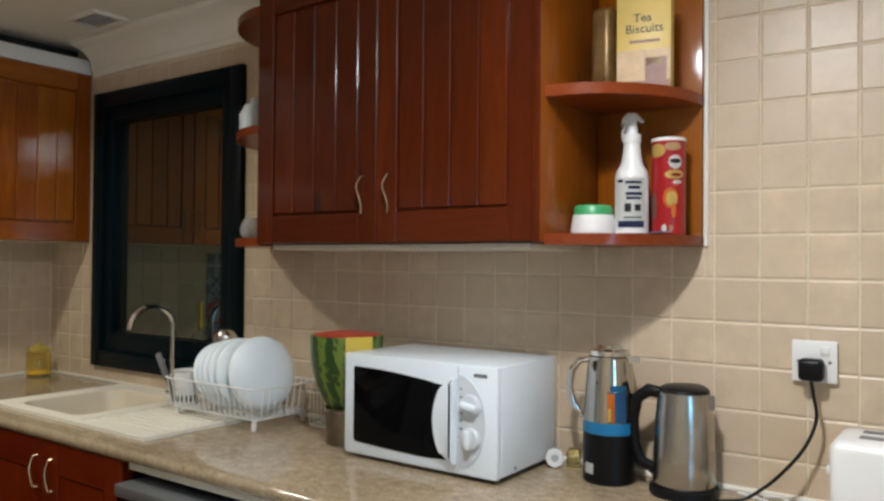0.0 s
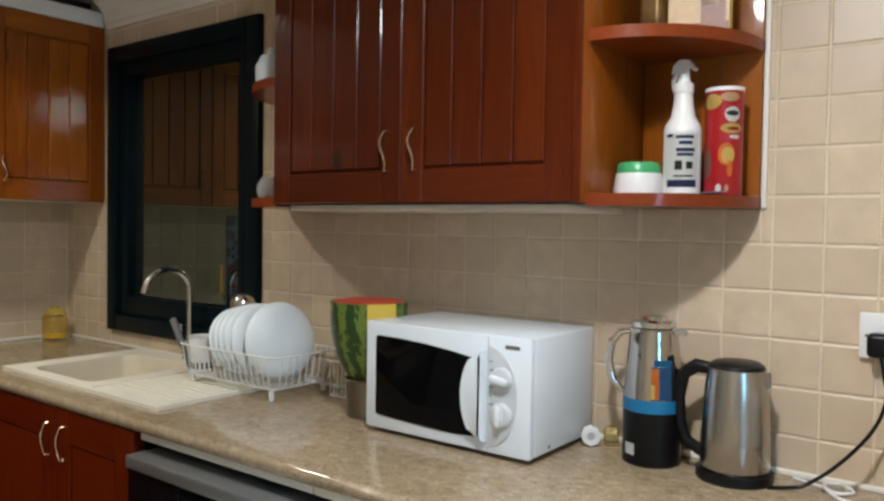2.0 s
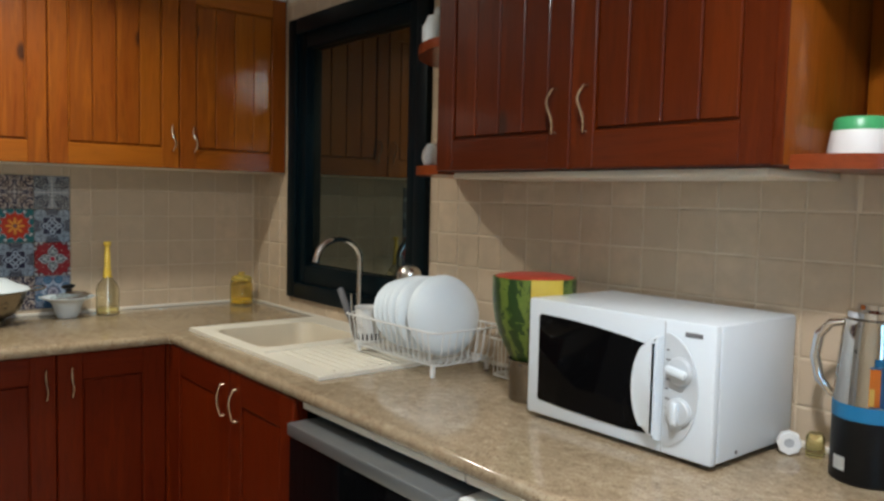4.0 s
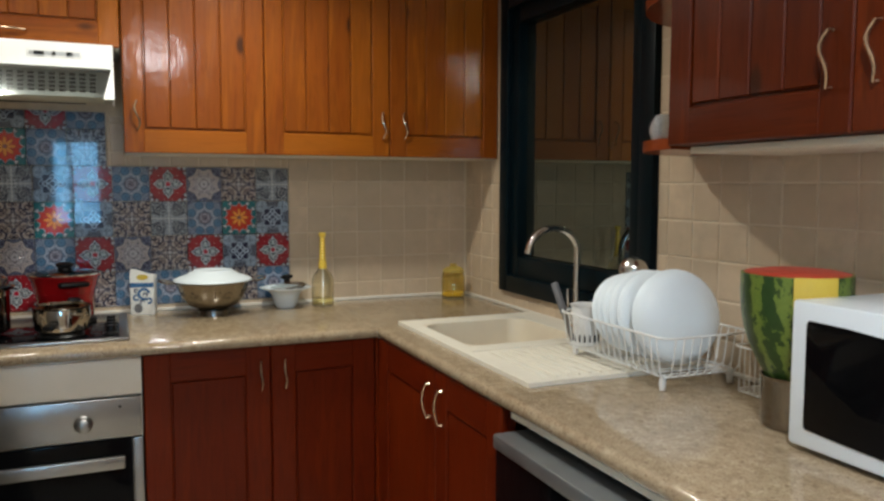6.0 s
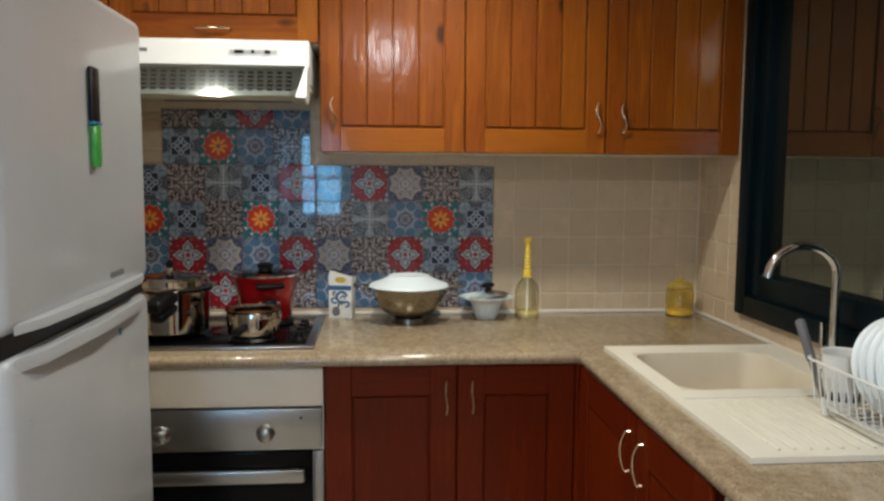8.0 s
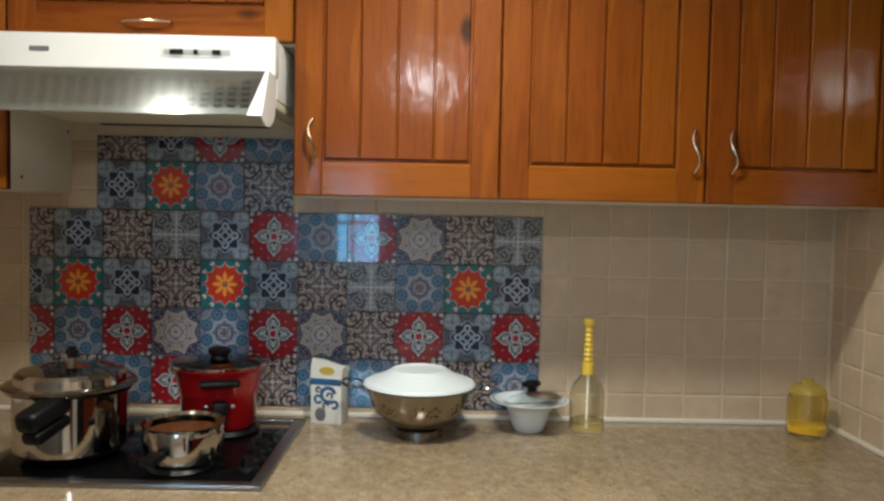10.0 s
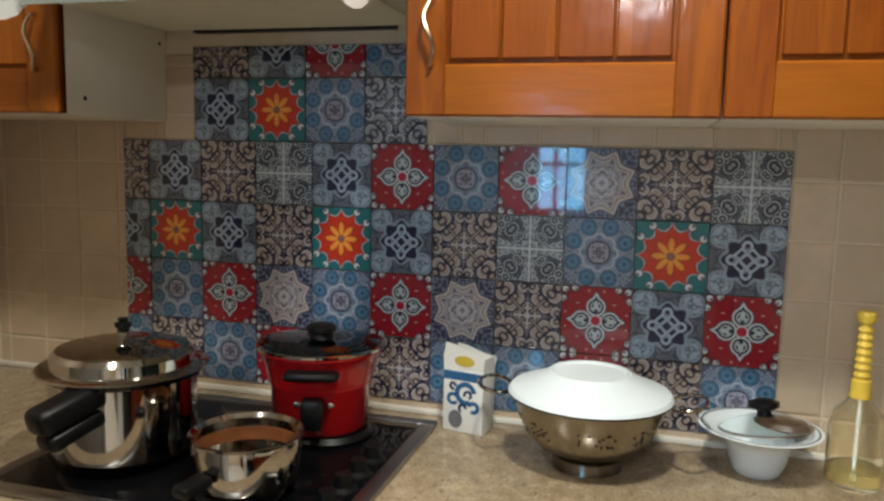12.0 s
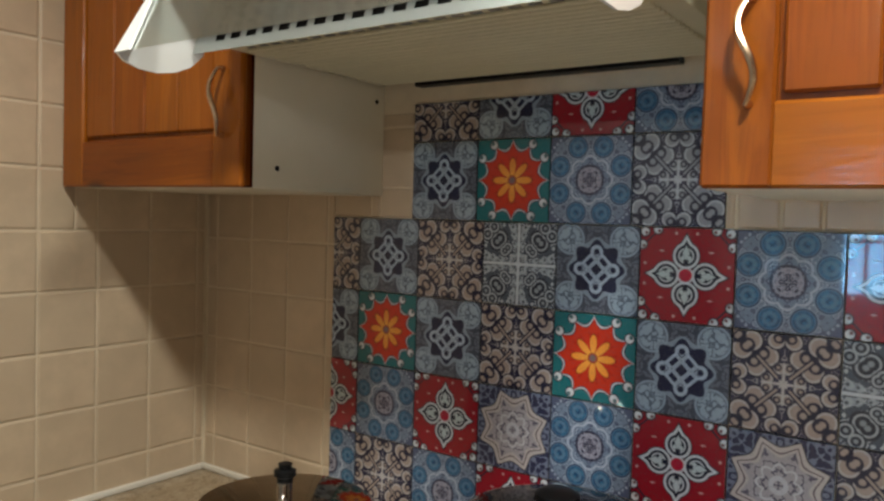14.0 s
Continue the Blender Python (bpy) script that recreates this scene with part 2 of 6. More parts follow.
def melon_skin():
    m, nt, b = material("striped_melon_skin")
    tc = nt.nodes.new("ShaderNodeTexCoord")
    sp = nt.nodes.new("ShaderNodeSeparateXYZ")
    nt.links.new(tc.outputs["Object"], sp.inputs[0])
    x, y, z = (Ex(nt, sp.outputs[k]) for k in range(3))
    ang = y.op("ARCTAN2", x)
    n = noise_of(nt, coords(nt, (1, 1, 0.7)), 60, 6, 0.65)
    n2 = noise_of(nt, coords(nt), 120, 3)
    st = (ang * 11.0 + (n - 0.5) * 11.0).sin()
    c = blend(nt, (0.15, 0.21, 0.035), (0.008, 0.035, 0.006), st.less(0.35, 0.5))
    c = blend(nt, c, (0.04, 0.085, 0.012), n2 * 0.5)
    nt.links.new(c, b.inputs["Base Color"])
    b.inputs["Roughness"].default_value = 0.35
    bump(nt, b, n2, 0.05, 0.001)
    return m


melon_mat = melon_skin()


# ---- printed tile patterns ----
def pattern(name, draw):
    m, nt, b = material(name)
    tc = nt.nodes.new("ShaderNodeTexCoord")
    sp = nt.nodes.new("ShaderNodeSeparateXYZ")
    nt.links.new(tc.outputs["UV"], sp.inputs[0])
    x, y = Ex(nt, sp.outputs[0]) * 2 - 1, Ex(nt, sp.outputs[1]) * 2 - 1
    r, th = (x * x + y * y).pw(0.5), y.op("ARCTAN2", x)
    grain = noise_of(nt, coords(nt, kind="UV"), 26, 4)

    def disc(cx, cy, rad, fold=True):
        px, py = (x.abs(), y.abs()) if fold else (x, y)
        return ((px - cx).pw(2) + (py - cy).pw(2)).pw(0.5)

    def lit(c):
        return tuple(min(0.9, v * k) for v, k in zip(c, (1.10, 1.20, 1.40))) if isinstance(c, tuple) else c

    def orn(scale, seed):
        """Noise folded into eight, for scroll-like ornament."""
        vec = nt.nodes.new("ShaderNodeCombineXYZ")
        nt.links.new(x.abs().max(y.abs()).v, vec.inputs[0])
        nt.links.new(x.abs().min(y.abs()).v, vec.inputs[1])
        vec.inputs[2].default_value = seed
        return noise_of(nt, vec.outputs[0], scale, 1)

    col = draw(lambda a, c, f: blend(nt, lit(a), lit(c), f), x, y, r, th, disc, grain, orn)
    edge = x.abs().max(y.abs())
    col = blend(nt, col, (0.03, 0.03, 0.035), (edge * -1).less(-0.985, 0.02) * 0.7)
    col = blend(nt, col, (0.10, 0.09, 0.09), grain.less(0.42, 0.15) * 0.18)
    nt.links.new(col, b.inputs["Base Color"])
    b.inputs["Roughness"].default_value, b.inputs["Specular IOR Level"].default_value = 0.2, 0.15
    b.inputs["Coat Weight"].default_value, b.inputs["Coat Roughness"].default_value = 0.75, 0.03
    wav = noise_of(nt, coords(nt), 9, 1)
    bump(nt, b, wav, 0.05, 0.004)
    return m


WHITE, GREY = (0.58, 0.57, 0.53), (0.28, 0.33, 0.36)
DARK = (0.012, 0.013, 0.024)


def band(v, at, half, soft=0.02):
    return (v - at).abs().less(half, soft)


def draw_flower(mix, x, y, r, th, disc, g, orn):
    star = (th * 6).sin().abs().pw(0.55) * -0.25 + 0.97
    c = mix((0.014, 0.150, 0.145), (0.008, 0.095, 0.098), g)
    c = mix(c, DARK, r.less(star + 0.07))
    c = mix(c, WHITE, r.less(star + 0.040))
    c = mix(c, DARK, r.less(star + 0.004))
    c = mix(c, (0.50, 0.026, 0.008), r.less(star - 0.022))
    for cx, cy in ((0.85, 0.53), (0.53, 0.85)):
        c = mix(c, DARK, disc(cx, cy, 0).less(0.125))
        c = mix(c, WHITE, disc(cx, cy, 0).less(0.095))
        c = mix(c, (0.05, 0.10, 0.10), disc(cx + 0.035, cy + 0.035, 0).less(0.05))
    c = mix(c, (0.26, 0.010, 0.004), r.less(0.60) * ((th * 8).cos().abs().less(0.25, 0.1)) * 0.5)
    petal = (th * 4).cos().abs().pw(0.75) * 0.53
    c = mix(c, (0.20, 0.02, 0.006), r.less(petal + 0.035) * (r * -1).less(-0.10))
    c = mix(c, mix((0.80, 0.33, 0.045), (0.70, 0.20, 0.02), r * 1.6), r.less(petal) * (r * -1).less(-0.12))
    return mix(c, (0.18, 0.11, 0.09), r.less(0.085))


def draw_knot(mix, x, y, r, th, disc, g, orn):
    c = mix((0.075, 0.080, 0.095), (0.15, 0.16, 0.175), g)
    c = mix(c, (0.035, 0.038, 0.05), band(orn(6.0, 14.0), 0.5, 0.05, 0.03) * 0.8)
    d = disc(0.66, 0.66, 0)
    c = mix(c, (0.05, 0.055, 0.07), d.less(0.385))
    c = mix(c, GREY, d.less(0.355))
    c = mix(c, (0.10, 0.12, 0.14), band(orn(6.5, 3.0), 0.5, 0.045, 0.03) * d.less(0.29))
    c = mix(c, (0.13, 0.15, 0.17), band(d, 0.30, 0.014))
    c = mix(c, GREY, r.less((th * 8).cos() * 0.04 + 0.68) * 0.7)
    c = mix(c, (0.010, 0.012, 0.034), r.less((th * 8).cos() * 0.075 + 0.60))
    ink = (0.36, 0.41, 0.45)
    # cords that cross on the slant, with a loop at each end
    u, v = (x + y).abs(), (x - y).abs()
    for cx, cy in ((0.40, 0.0), (0.0, 0.40)):
        c = mix(c, ink, band(disc(cx, cy, 0), 0.110, 0.040))
    for wide, col in ((0.085, (0.010, 0.012, 0.034)), (0.055, ink), (0.010, (0.16, 0.19, 0.22))):
        c = mix(c, col, (band(u, 0.20, wide) * v.less(0.46) + band(v, 0.20, wide) * u.less(0.46)).min(1))
    c = mix(c, ink, (band(u, 0.46, 0.045) * v.less(0.26) + band(v, 0.46, 0.045) * u.less(0.26)).min(1))
    return mix(c, (0.010, 0.012, 0.034), (x.abs() + y.abs()).less(0.10))


def draw_red(mix, x, y, r, th, disc, g, orn):
    c = mix((0.22, 0.006, 0.012), (0.31, 0.013, 0.020), g)
    k = disc(1.0, 1.0, 0)
    c = mix(c, DARK, band(x.abs() + y.abs(), 1.54, 0.025))
    c = mix(c, (0.18, 0.005, 0.012), k.less(0.28))
    for cx, cy in ((0.95, 0.62), (0.62, 0.95), (0.90, 0.90)):
        c = mix(c, DARK, disc(cx, cy, 0).less(0.115))
        c = mix(c, WHITE, disc(cx, cy, 0).less(0.085))
        c = mix(c, (0.12, 0.03, 0.03), disc(cx - 0.03, cy - 0.03, 0).less(0.035))
    # small pale strokes in the red field
    c = mix(c, (0.55, 0.30, 0.26), ((x.abs() - 0.52).abs() + (y.abs() - 0.50).abs() * 3.0).less(0.07))
    c = mix(c, (0.55, 0.30, 0.26), disc(0.88, 0.22, 0).less(0.03) + disc(0.22, 0.88, 0).less(0.03))
    for cx, cy in ((0.41, 0.0), (0.0, 0.41)):
        d = disc(cx, cy, 0)
        ax, ay = (x.abs(), y.abs()) if cx else (y.abs(), x.abs())

        def leaf(rad, reach, start):
            return (d.less(rad) + (ax * 0.60 + ay * 1.05).less(reach) * (ax * -1).less(-start)).min(1)
        c = mix(c, DARK, leaf(0.300, 0.545, 0.42))
        c = mix(c, WHITE, leaf(0.275, 0.510, 0.42))
        c = mix(c, DARK, leaf(0.225, 0.445, 0.45))
        c = mix(c, WHITE, band(d, 0.150, 0.018) * (ay * -1).less(-0.05) * 0.8)
        c = mix(c, (0.46, 0.48, 0.44), (ay * 1.6 + (ax - 0.47).abs() * 0.8).less(0.125))
        c = mix(c, (0.46, 0.48, 0.44), ((ay - 0.07).abs() * 1.2 + (ax - 0.36).abs()).less(0.065))
    c = mix(c, WHITE, r.less(0.175))
    return mix(c, (0.38, 0.012, 0.03), r.less(0.140))


def draw_star(mix, x, y, r, th, disc, g, orn):
    c = mix((0.030, 0.030, 0.055), (0.15, 0.16, 0.20), band(orn(6.0, 8.0), 0.5, 0.06, 0.04))
    star = (th * 4).cos().abs() * -0.22 + 0.98
    c = mix(c, DARK, r.less(star + 0.03))
    c = mix(c, (0.46, 0.38, 0.32), r.less(star))
    c = mix(c, (0.14, 0.10, 0.10), band(r, star - 0.12, 0.020))
    c = mix(c, (0.34, 0.29, 0.27), r.less(star - 0.20))
    c = mix(c, (0.10, 0.085, 0.10), band(orn(5.5, 5.0), 0.47, 0.045, 0.03) * r.less(star - 0.22))
    c = mix(c, (0.50, 0.45, 0.42), band(r, (th * 4).cos().abs() * 0.12 + 0.30, 0.028))
    return mix(c, (0.46, 0.42, 0.40), band(r, 0.14, 0.05))


def draw_blue(mix, x, y, r, th, disc, g, orn):
    c = mix((0.125, 0.155, 0.195), (0.20, 0.235, 0.275), g)
    c = mix(c, (0.05, 0.055, 0.09), band(orn(5.0, 11.0), 0.5, 0.035, 0.03) * 0.8)
    c = mix(c, (0.40, 0.43, 0.47), band(orn(5.0, 11.0), 0.57, 0.016, 0.02) * 0.8)
    for cx, cy in ((0.74, 0.31), (0.31, 0.74)):
        d = disc(cx, cy, 0)
        c = mix(c, (0.29, 0.33, 0.36), d.less(0.275))
        c = mix(c, (0.030, 0.050, 0.09), band(d, 0.235, 0.02))
        c = mix(c, (0.032, 0.118, 0.190), d.less(0.215))
        c = mix(c, (0.015, 0.050, 0.10), band(orn(8.0, 5.0), 0.5, 0.05, 0.04) * d.less(0.19))
        c = mix(c, (0.12, 0.20, 0.26), band(d, 0.11, 0.04, 0.05) * 0.7)
    c = mix(c, (0.38, 0.40, 0.44), band(r, (th * 4).cos().abs() * 0.09 + 0.45, 0.028))
    c = mix(c, (0.030, 0.028, 0.045), r.less(0.35))
    c = mix(c, (0.30, 0.27, 0.29), band(orn(9.0, 2.0), 0.5, 0.055, 0.03) * r.less(0.31))
    c = mix(c, (0.30, 0.28, 0.30), band(r, 0.27, 0.018))
    return mix(c, (0.08, 0.09, 0.13), disc(0.95, 0.95, 0).less(0.14))


def draw_damask(mix, x, y, r, th, disc, g, orn, tan=(0.33, 0.245, 0.19), pale=(0.46, 0.40, 0.35)):
    ink = (0.014, 0.013, 0.028)
    c = mix(ink, (0.045, 0.040, 0.070), g)
    a, b = x.abs().max(y.abs()), x.abs().min(y.abs())
    c = mix(c, pale, band(orn(6.0, 21.0), 0.5, 0.025, 0.02) * 0.55)

    def spot(px, py):
        return ((a - px).pw(2) + (b - py).pw(2)).pw(0.5)
    # fat leaf scrolls, each a crescent with a curled tip
    for px, py, k, sx, sy in ((0.52, 0.30, 1.05, 0.05, 0.11), (0.80, 0.62, 1.05, -0.09, 0.07), (0.84, 0.16, 0.80, 0.08, -0.06), (0.97, 0.93, 0.85, -0.10, -0.10), (0.30, 0.08, 0.55, 0.05, 0.06)):
        d = spot(px, py)
        c = mix(c, ink, d.less(0.235 * k))
        c = mix(c, tan, d.less(0.185 * k))
        c = mix(c, pale, band(d, 0.165 * k, 0.020) * 0.8)
        c = mix(c, ink, spot(px + sx * k, py + sy * k).less(0.140 * k))
        c = mix(c, tan, spot(px + sx * 0.75 * k, py + sy * 0.75 * k).less(0.062 * k))
    c = mix(c, ink, (a - b).less(0.085) * (r * -1).less(-0.20) * r.less(0.80) * 0.9)
    c = mix(c, tan, (a - b).less(0.032) * (r * -1).less(-0.16) * r.less(0.72))
    c = mix(c, pale, b.less(0.022) * r.less(0.42))
    return mix(c, pale, r.less((th * 4).cos().abs() * 0.06 + 0.05))


def draw_damask_grey(mix, x, y, r, th, disc, g, orn):
    return draw_damask(mix, x, y, r, th, disc, g, orn, (0.25, 0.25, 0.25), (0.45, 0.45, 0.45))


def draw_lace(mix, x, y, r, th, disc, g, orn):
    pale = (0.50, 0.50, 0.47)
    a, b = x.abs().max(y.abs()), x.abs().min(y.abs())
    c = mix((0.030, 0.034, 0.042), (0.10, 0.11, 0.12), g)
    n = orn(5.2, 33.0)
    c = mix(c, (0.27, 0.28, 0.28), (n * -1).less(-0.54, 0.03))
    c = mix(c, pale, band(n, 0.47, 0.026, 0.02) * 0.8)

    def spot(px, py):
        return ((a - px).pw(2) + (b - py).pw(2)).pw(0.5)
    # curled sprigs in the four quarters
    for px, py, k in ((0.60, 0.52, 0.24), (0.88, 0.70, 0.18), (0.38, 0.30, 0.15)):
        c = mix(c, (0.020, 0.022, 0.030), spot(px, py).less(k))
        c = mix(c, (0.33, 0.335, 0.32), band(spot(px, py), k * 0.66, 0.022))
        c = mix(c, (0.24, 0.25, 0.24), spot(px, py).less(k * 0.24))
    # a pale cross with paired leaves along its arms
    c = mix(c, (0.020, 0.022, 0.030), b.less(0.062) * r.less(0.96))
    for px, py, k in ((0.22, 0.085, 0.055), (0.46, 0.095, 0.065), (0.68, 0.12, 0.075), (0.86, 0.16, 0.085)):
        c = mix(c, (0.34, 0.35, 0.34), spot(px, py).less(k))
        c = mix(c, (0.05, 0.055, 0.06), spot(px + 0.03, py + 0.015).less(k * 0.42))
    return mix(c, pale, b.less(0.036) + r.less(0.07))


PATTERNS = {
    "A": pattern("print_flower", draw_flower), "B": pattern("print_knot", draw_knot), "C": pattern("print_red", draw_red),
    "D": pattern("print_star", draw_star), "E": pattern("print_blue", draw_blue), "F": pattern("print_damask", draw_damask), "H": pattern("print_damask_grey", draw_damask_grey),
    "G": pattern("print_lace", draw_lace),
}


# ---- mesh helpers ----
def finish(name, bm, mat, smooth=True):
    me = bpy.data.meshes.new(name)
    bmesh.ops.recalc_face_normals(bm, faces=bm.faces)
    bm.to_mesh(me)
    bm.free()
    for mm in (mat if isinstance(mat, (list, tuple)) else [mat]):
        me.materials.append(mm)
    if smooth:
        me.shade_smooth()
        me.set_sharp_from_angle(angle=radians(32))
    return me


def part(name, bm, mat, parent, label="", at=None):
    ob = new(name, finish(name, bm, mat))
    ob.parent = parent
    if at is not None:
        ob.matrix_basis = at
    if label:
        tagged(ob, label)
    return ob


def thing(name, m, label, category, group=""):
    ob = new(name)
    ob.empty_display_size = 0.05
    ob.matrix_basis = m
    return tagged(ob, label, category, group)


def solo(name, bm, mat, m, label, category, group="", kind=""):
    ob = new(name, finish(name, bm, mat))
    ob.matrix_basis = m
    return tagged(ob, label, category, group, kind)


def box(x0, x1, y0, y1, z0, z1, bev=0.0, bm=None, seg=2):
    own = bmesh.new()
    bmesh.ops.create_cube(own, size=1, matrix=Matrix.Translation(((x0 + x1) / 2, (y0 + y1) / 2, (z0 + z1) / 2)) @ Matrix.Diagonal((abs(x1 - x0), abs(y1 - y0), abs(z1 - z0), 1)))
    if bev:
        bmesh.ops.bevel(own, geom=own.edges[:], offset=bev, segments=seg, affect="EDGES", profile=0.5)
    return join(bm, own)


def join(bm, own):
    if bm is None:
        return own
    me = bpy.data.meshes.new("joint")
    own.to_mesh(me)
    own.free()
    bm.from_mesh(me)
    bpy.data.meshes.remove(me)
    return bm


def lathe(profile, segs=40, bm=None, cx=0.0, cy=0.0, sx=1.0, sy=1.0):
    """Turns a profile of (radius, height) round z."""
    bm = bm or bmesh.new()
    rings = []
    for rad, z in profile:
        if rad < 1e-5:
            rings.append([bm.verts.new((cx, cy, z))])
        else:
            rings.append([bm.verts.new((cx + sx * rad * math.cos(2 * math.pi * k / segs), cy + sy * rad * math.sin(2 * math.pi * k / segs), z)) for k in range(segs)])
    for a, b in zip(rings, rings[1:]):
        for k in range(segs):
            q = [a[k % len(a)], a[(k + 1) % len(a)], b[(k + 1) % len(b)], b[k % len(b)]]
            q = list(dict.fromkeys(q))
            if len(q) > 2:
                bm.faces.new(q)
    return bm


def tube(points, rad, segs=10, bm=None, closed=False):
    """A round bar along points; rad may be a list."""
    bm = bm or bmesh.new()
    pts = [Vector(p) for p in points]
    n = len(pts)
    rings, up = [], None
    for k, p in enumerate(pts):
        a, b = pts[(k - 1) % n if closed else max(k - 1, 0)], pts[(k + 1) % n if closed else min(k + 1, n - 1)]
        d = (b - a).normalized()
        if up is None:
            up = d.orthogonal().normalized()
        up = (up - d * up.dot(d)).normalized()
        side = d.cross(up)
        rr = rad[k] if isinstance(rad, (list, tuple)) else rad
        rings.append([bm.verts.new(p + (up * math.cos(2 * math.pi * j / segs) + side * math.sin(2 * math.pi * j / segs)) * rr) for j in range(segs)])
    for a, b in zip(rings, rings[1:] + (rings[:1] if closed else [])):
        for j in range(segs):
            bm.faces.new((a[j], a[(j + 1) % segs], b[(j + 1) % segs], b[j]))
    if not closed:
        bm.faces.new(rings[0])
        bm.faces.new(rings[-1])
    return bm


def prism(poly, z0, z1, bev=0.0, m=None, bm=None):
    """A flat outline in x, y drawn up from z0 to z1."""
    own = bmesh.new()
    low = [own.verts.new((x, y, z0)) for x, y in poly]
    top = [own.verts.new((x, y, z1)) for x, y in poly]
    own.faces.new(low[::-1])
    lid = own.faces.new(top)
    for k in range(len(poly)):
        own.faces.new((low[k], low[(k + 1) % len(poly)], top[(k + 1) % len(poly)], top[k]))
    if bev:
        bmesh.ops.bevel(own, geom=list(lid.edges), offset=bev, segments=2, affect="EDGES", profile=0.5)
    if m is not None:
        own.transform(m)
    return join(bm, own)


def arc(cx, cy, rx, ry, a0, a1, n):
    return [(cx + rx * math.cos(radians(a0 + (a1 - a0) * k / n)), cy + ry * math.sin(radians(a0 + (a1 - a0) * k / n))) for k in range(n + 1)]


def lettering(text, size, mat, parent, m, label=""):
    cu = bpy.data.curves.new("lettering", "FONT")
    cu.body, cu.size, cu.extrude, cu.align_x = text, size, 0.0003, "CENTER"
    tmp = bpy.data.objects.new("lettering", cu)
    scene.collection.objects.link(tmp)
    me = bpy.data.meshes.new_from_object(tmp.evaluated_get(bpy.context.evaluated_depsgraph_get()))
    bpy.data.objects.remove(tmp)
    me.materials.clear()
    me.materials.append(mat)
    ob = new("lettering", me)
    ob.parent, ob.matrix_basis = parent, m
    return ob


FACE_S = pose(0, 0, 0, 90)            # drawn in x, y and turned to stand facing -y
IDENT = Matrix.Identity(4)

# ---- the shell ----
XE, YS = 4.25, -2.422
WX0, WX1, WZ0, WZ1 = 0.350, 1.262, 0.962, 2.066
walln = bmesh.new()
for a in ((-0.14, WX0, 0, 2.6), (WX1, XE + 0.14, 0, 2.6), (WX0, WX1, 0, WZ0), (WX0, WX1, WZ1, 2.6)):
    box(a[0], a[1], 0, 0.14, a[2], a[3], bm=walln)
wall_n = solo("wall_north", walln, grout, IDENT, "tiled kitchen wall with beige square ceramic tiles", "wall", kind="structure")
wall_w = solo("wall_west", box(-0.14, 0, YS - 0.14, 0, 0, 2.6), grout, IDENT, "tiled kitchen wall behind the cooking hob", "wall", kind="structure")
wall_s = solo("wall_south", box(0, XE + 0.14, YS - 0.14, YS, 0, 2.6), grout, IDENT, "beige tiled wall at the end of the counter", "wall", kind="structure")
EW = (-1.87, -1.46, 1.00, 1.76)
walle = bmesh.new()
for a in ((YS, EW[0], 0, 2.6), (EW[1], 0, 0, 2.6), (EW[0], EW[1], 0, EW[2]), (EW[0], EW[1], EW[3], 2.6)):
    box(XE, XE + 0.14, a[0], a[1], a[2], a[3], bm=walle)
solo("wall_east", walle, plaster, IDENT, "plain painted wall behind the camera", "wall", kind="structure")
solo("floor", box(0, XE, YS, 0, -0.1, 0), floor_mat, IDENT, "plain beige kitchen floor", "floor", kind="structure")
solo("ceiling", box(-0.14, XE + 0.14, YS - 0.14, 0.14, CEIL, CEIL + 0.1), ceiling_mat, IDENT, "off-white painted kitchen ceiling", "ceiling", kind="structure")


def cornice(length):
    pr = [(0, -0.125), (0.012, -0.125), (0.016, -0.105)] + [(0.105 - 0.085 * math.cos(radians(a)), -0.105 + 0.085 * math.sin(radians(a))) for a in range(0, 91, 15)] + [(0.115, -0.012), (0.115, 0), (0, 0)]
    bm = bmesh.new()
    ends = [[bm.verts.new((x, -d, CEIL - 0.001 + z)) for d, z in pr] for x in (0, length)]
    for k in range(len(pr)):
        bm.faces.new((ends[0][k], ends[0][(k + 1) % len(pr)], ends[1][(k + 1) % len(pr)], ends[1][k]))
    bm.faces.new(ends[0])
    bm.faces.new(ends[1])
    return bm


solo("trim", cornice(XE - 0.33), ceiling_mat, pose(0.33, -0.001, 0), "white moulded plaster cornice", "cornice", kind="structure")
solo("trim", box(0.012, 3.6, -0.012, 0.0, 0.9, 0.911, 0.003), caulk, IDENT, "white sealant bead along the worktop", "sealant", kind="structure")
solo("trim", box(0.0, 0.010, YS, 0, 0.9, 0.912, 0.003), caulk, IDENT, "white sealant bead along the worktop", "sealant", kind="structure")
solo("trim", box(0.010, 0.62, YS, YS + 0.010, 0.9, 0.912, 0.003), caulk, IDENT, "white sealant bead along the worktop", "sealant", kind="structure")
solo("trim", box(2.818, 2.828, -0.011, 0.0, 1.435, 2.14, 0.003), caulk, IDENT, "white sealant strip beside the open shelf", "sealant", kind="structure")

# window in the north wall, glossy dark panes at night
win = thing("window_1", pose(WX0, 0, WZ0), "dark teal aluminium window with tinted reflective glass", "window")
tagged(win, kind="structure")
WW, WH = WX1 - WX0, WZ1 - WZ0


def frame_bm(w, h, t, y0, y1, bev=0.004, x=0.0, z=0.0, tb=None):
    tb = tb or t
    bm = bmesh.new()
    box(x, x + t, y0, y1, z, z + h, bev, bm)
    box(x + w - t, x + w, y0, y1, z, z + h, bev, bm)
    box(x + t, x + w - t, y0, y1, z, z + tb, bev, bm)
    box(x + t, x + w - t, y0, y1, z + h - t, z + h, bev, bm)
    return bm


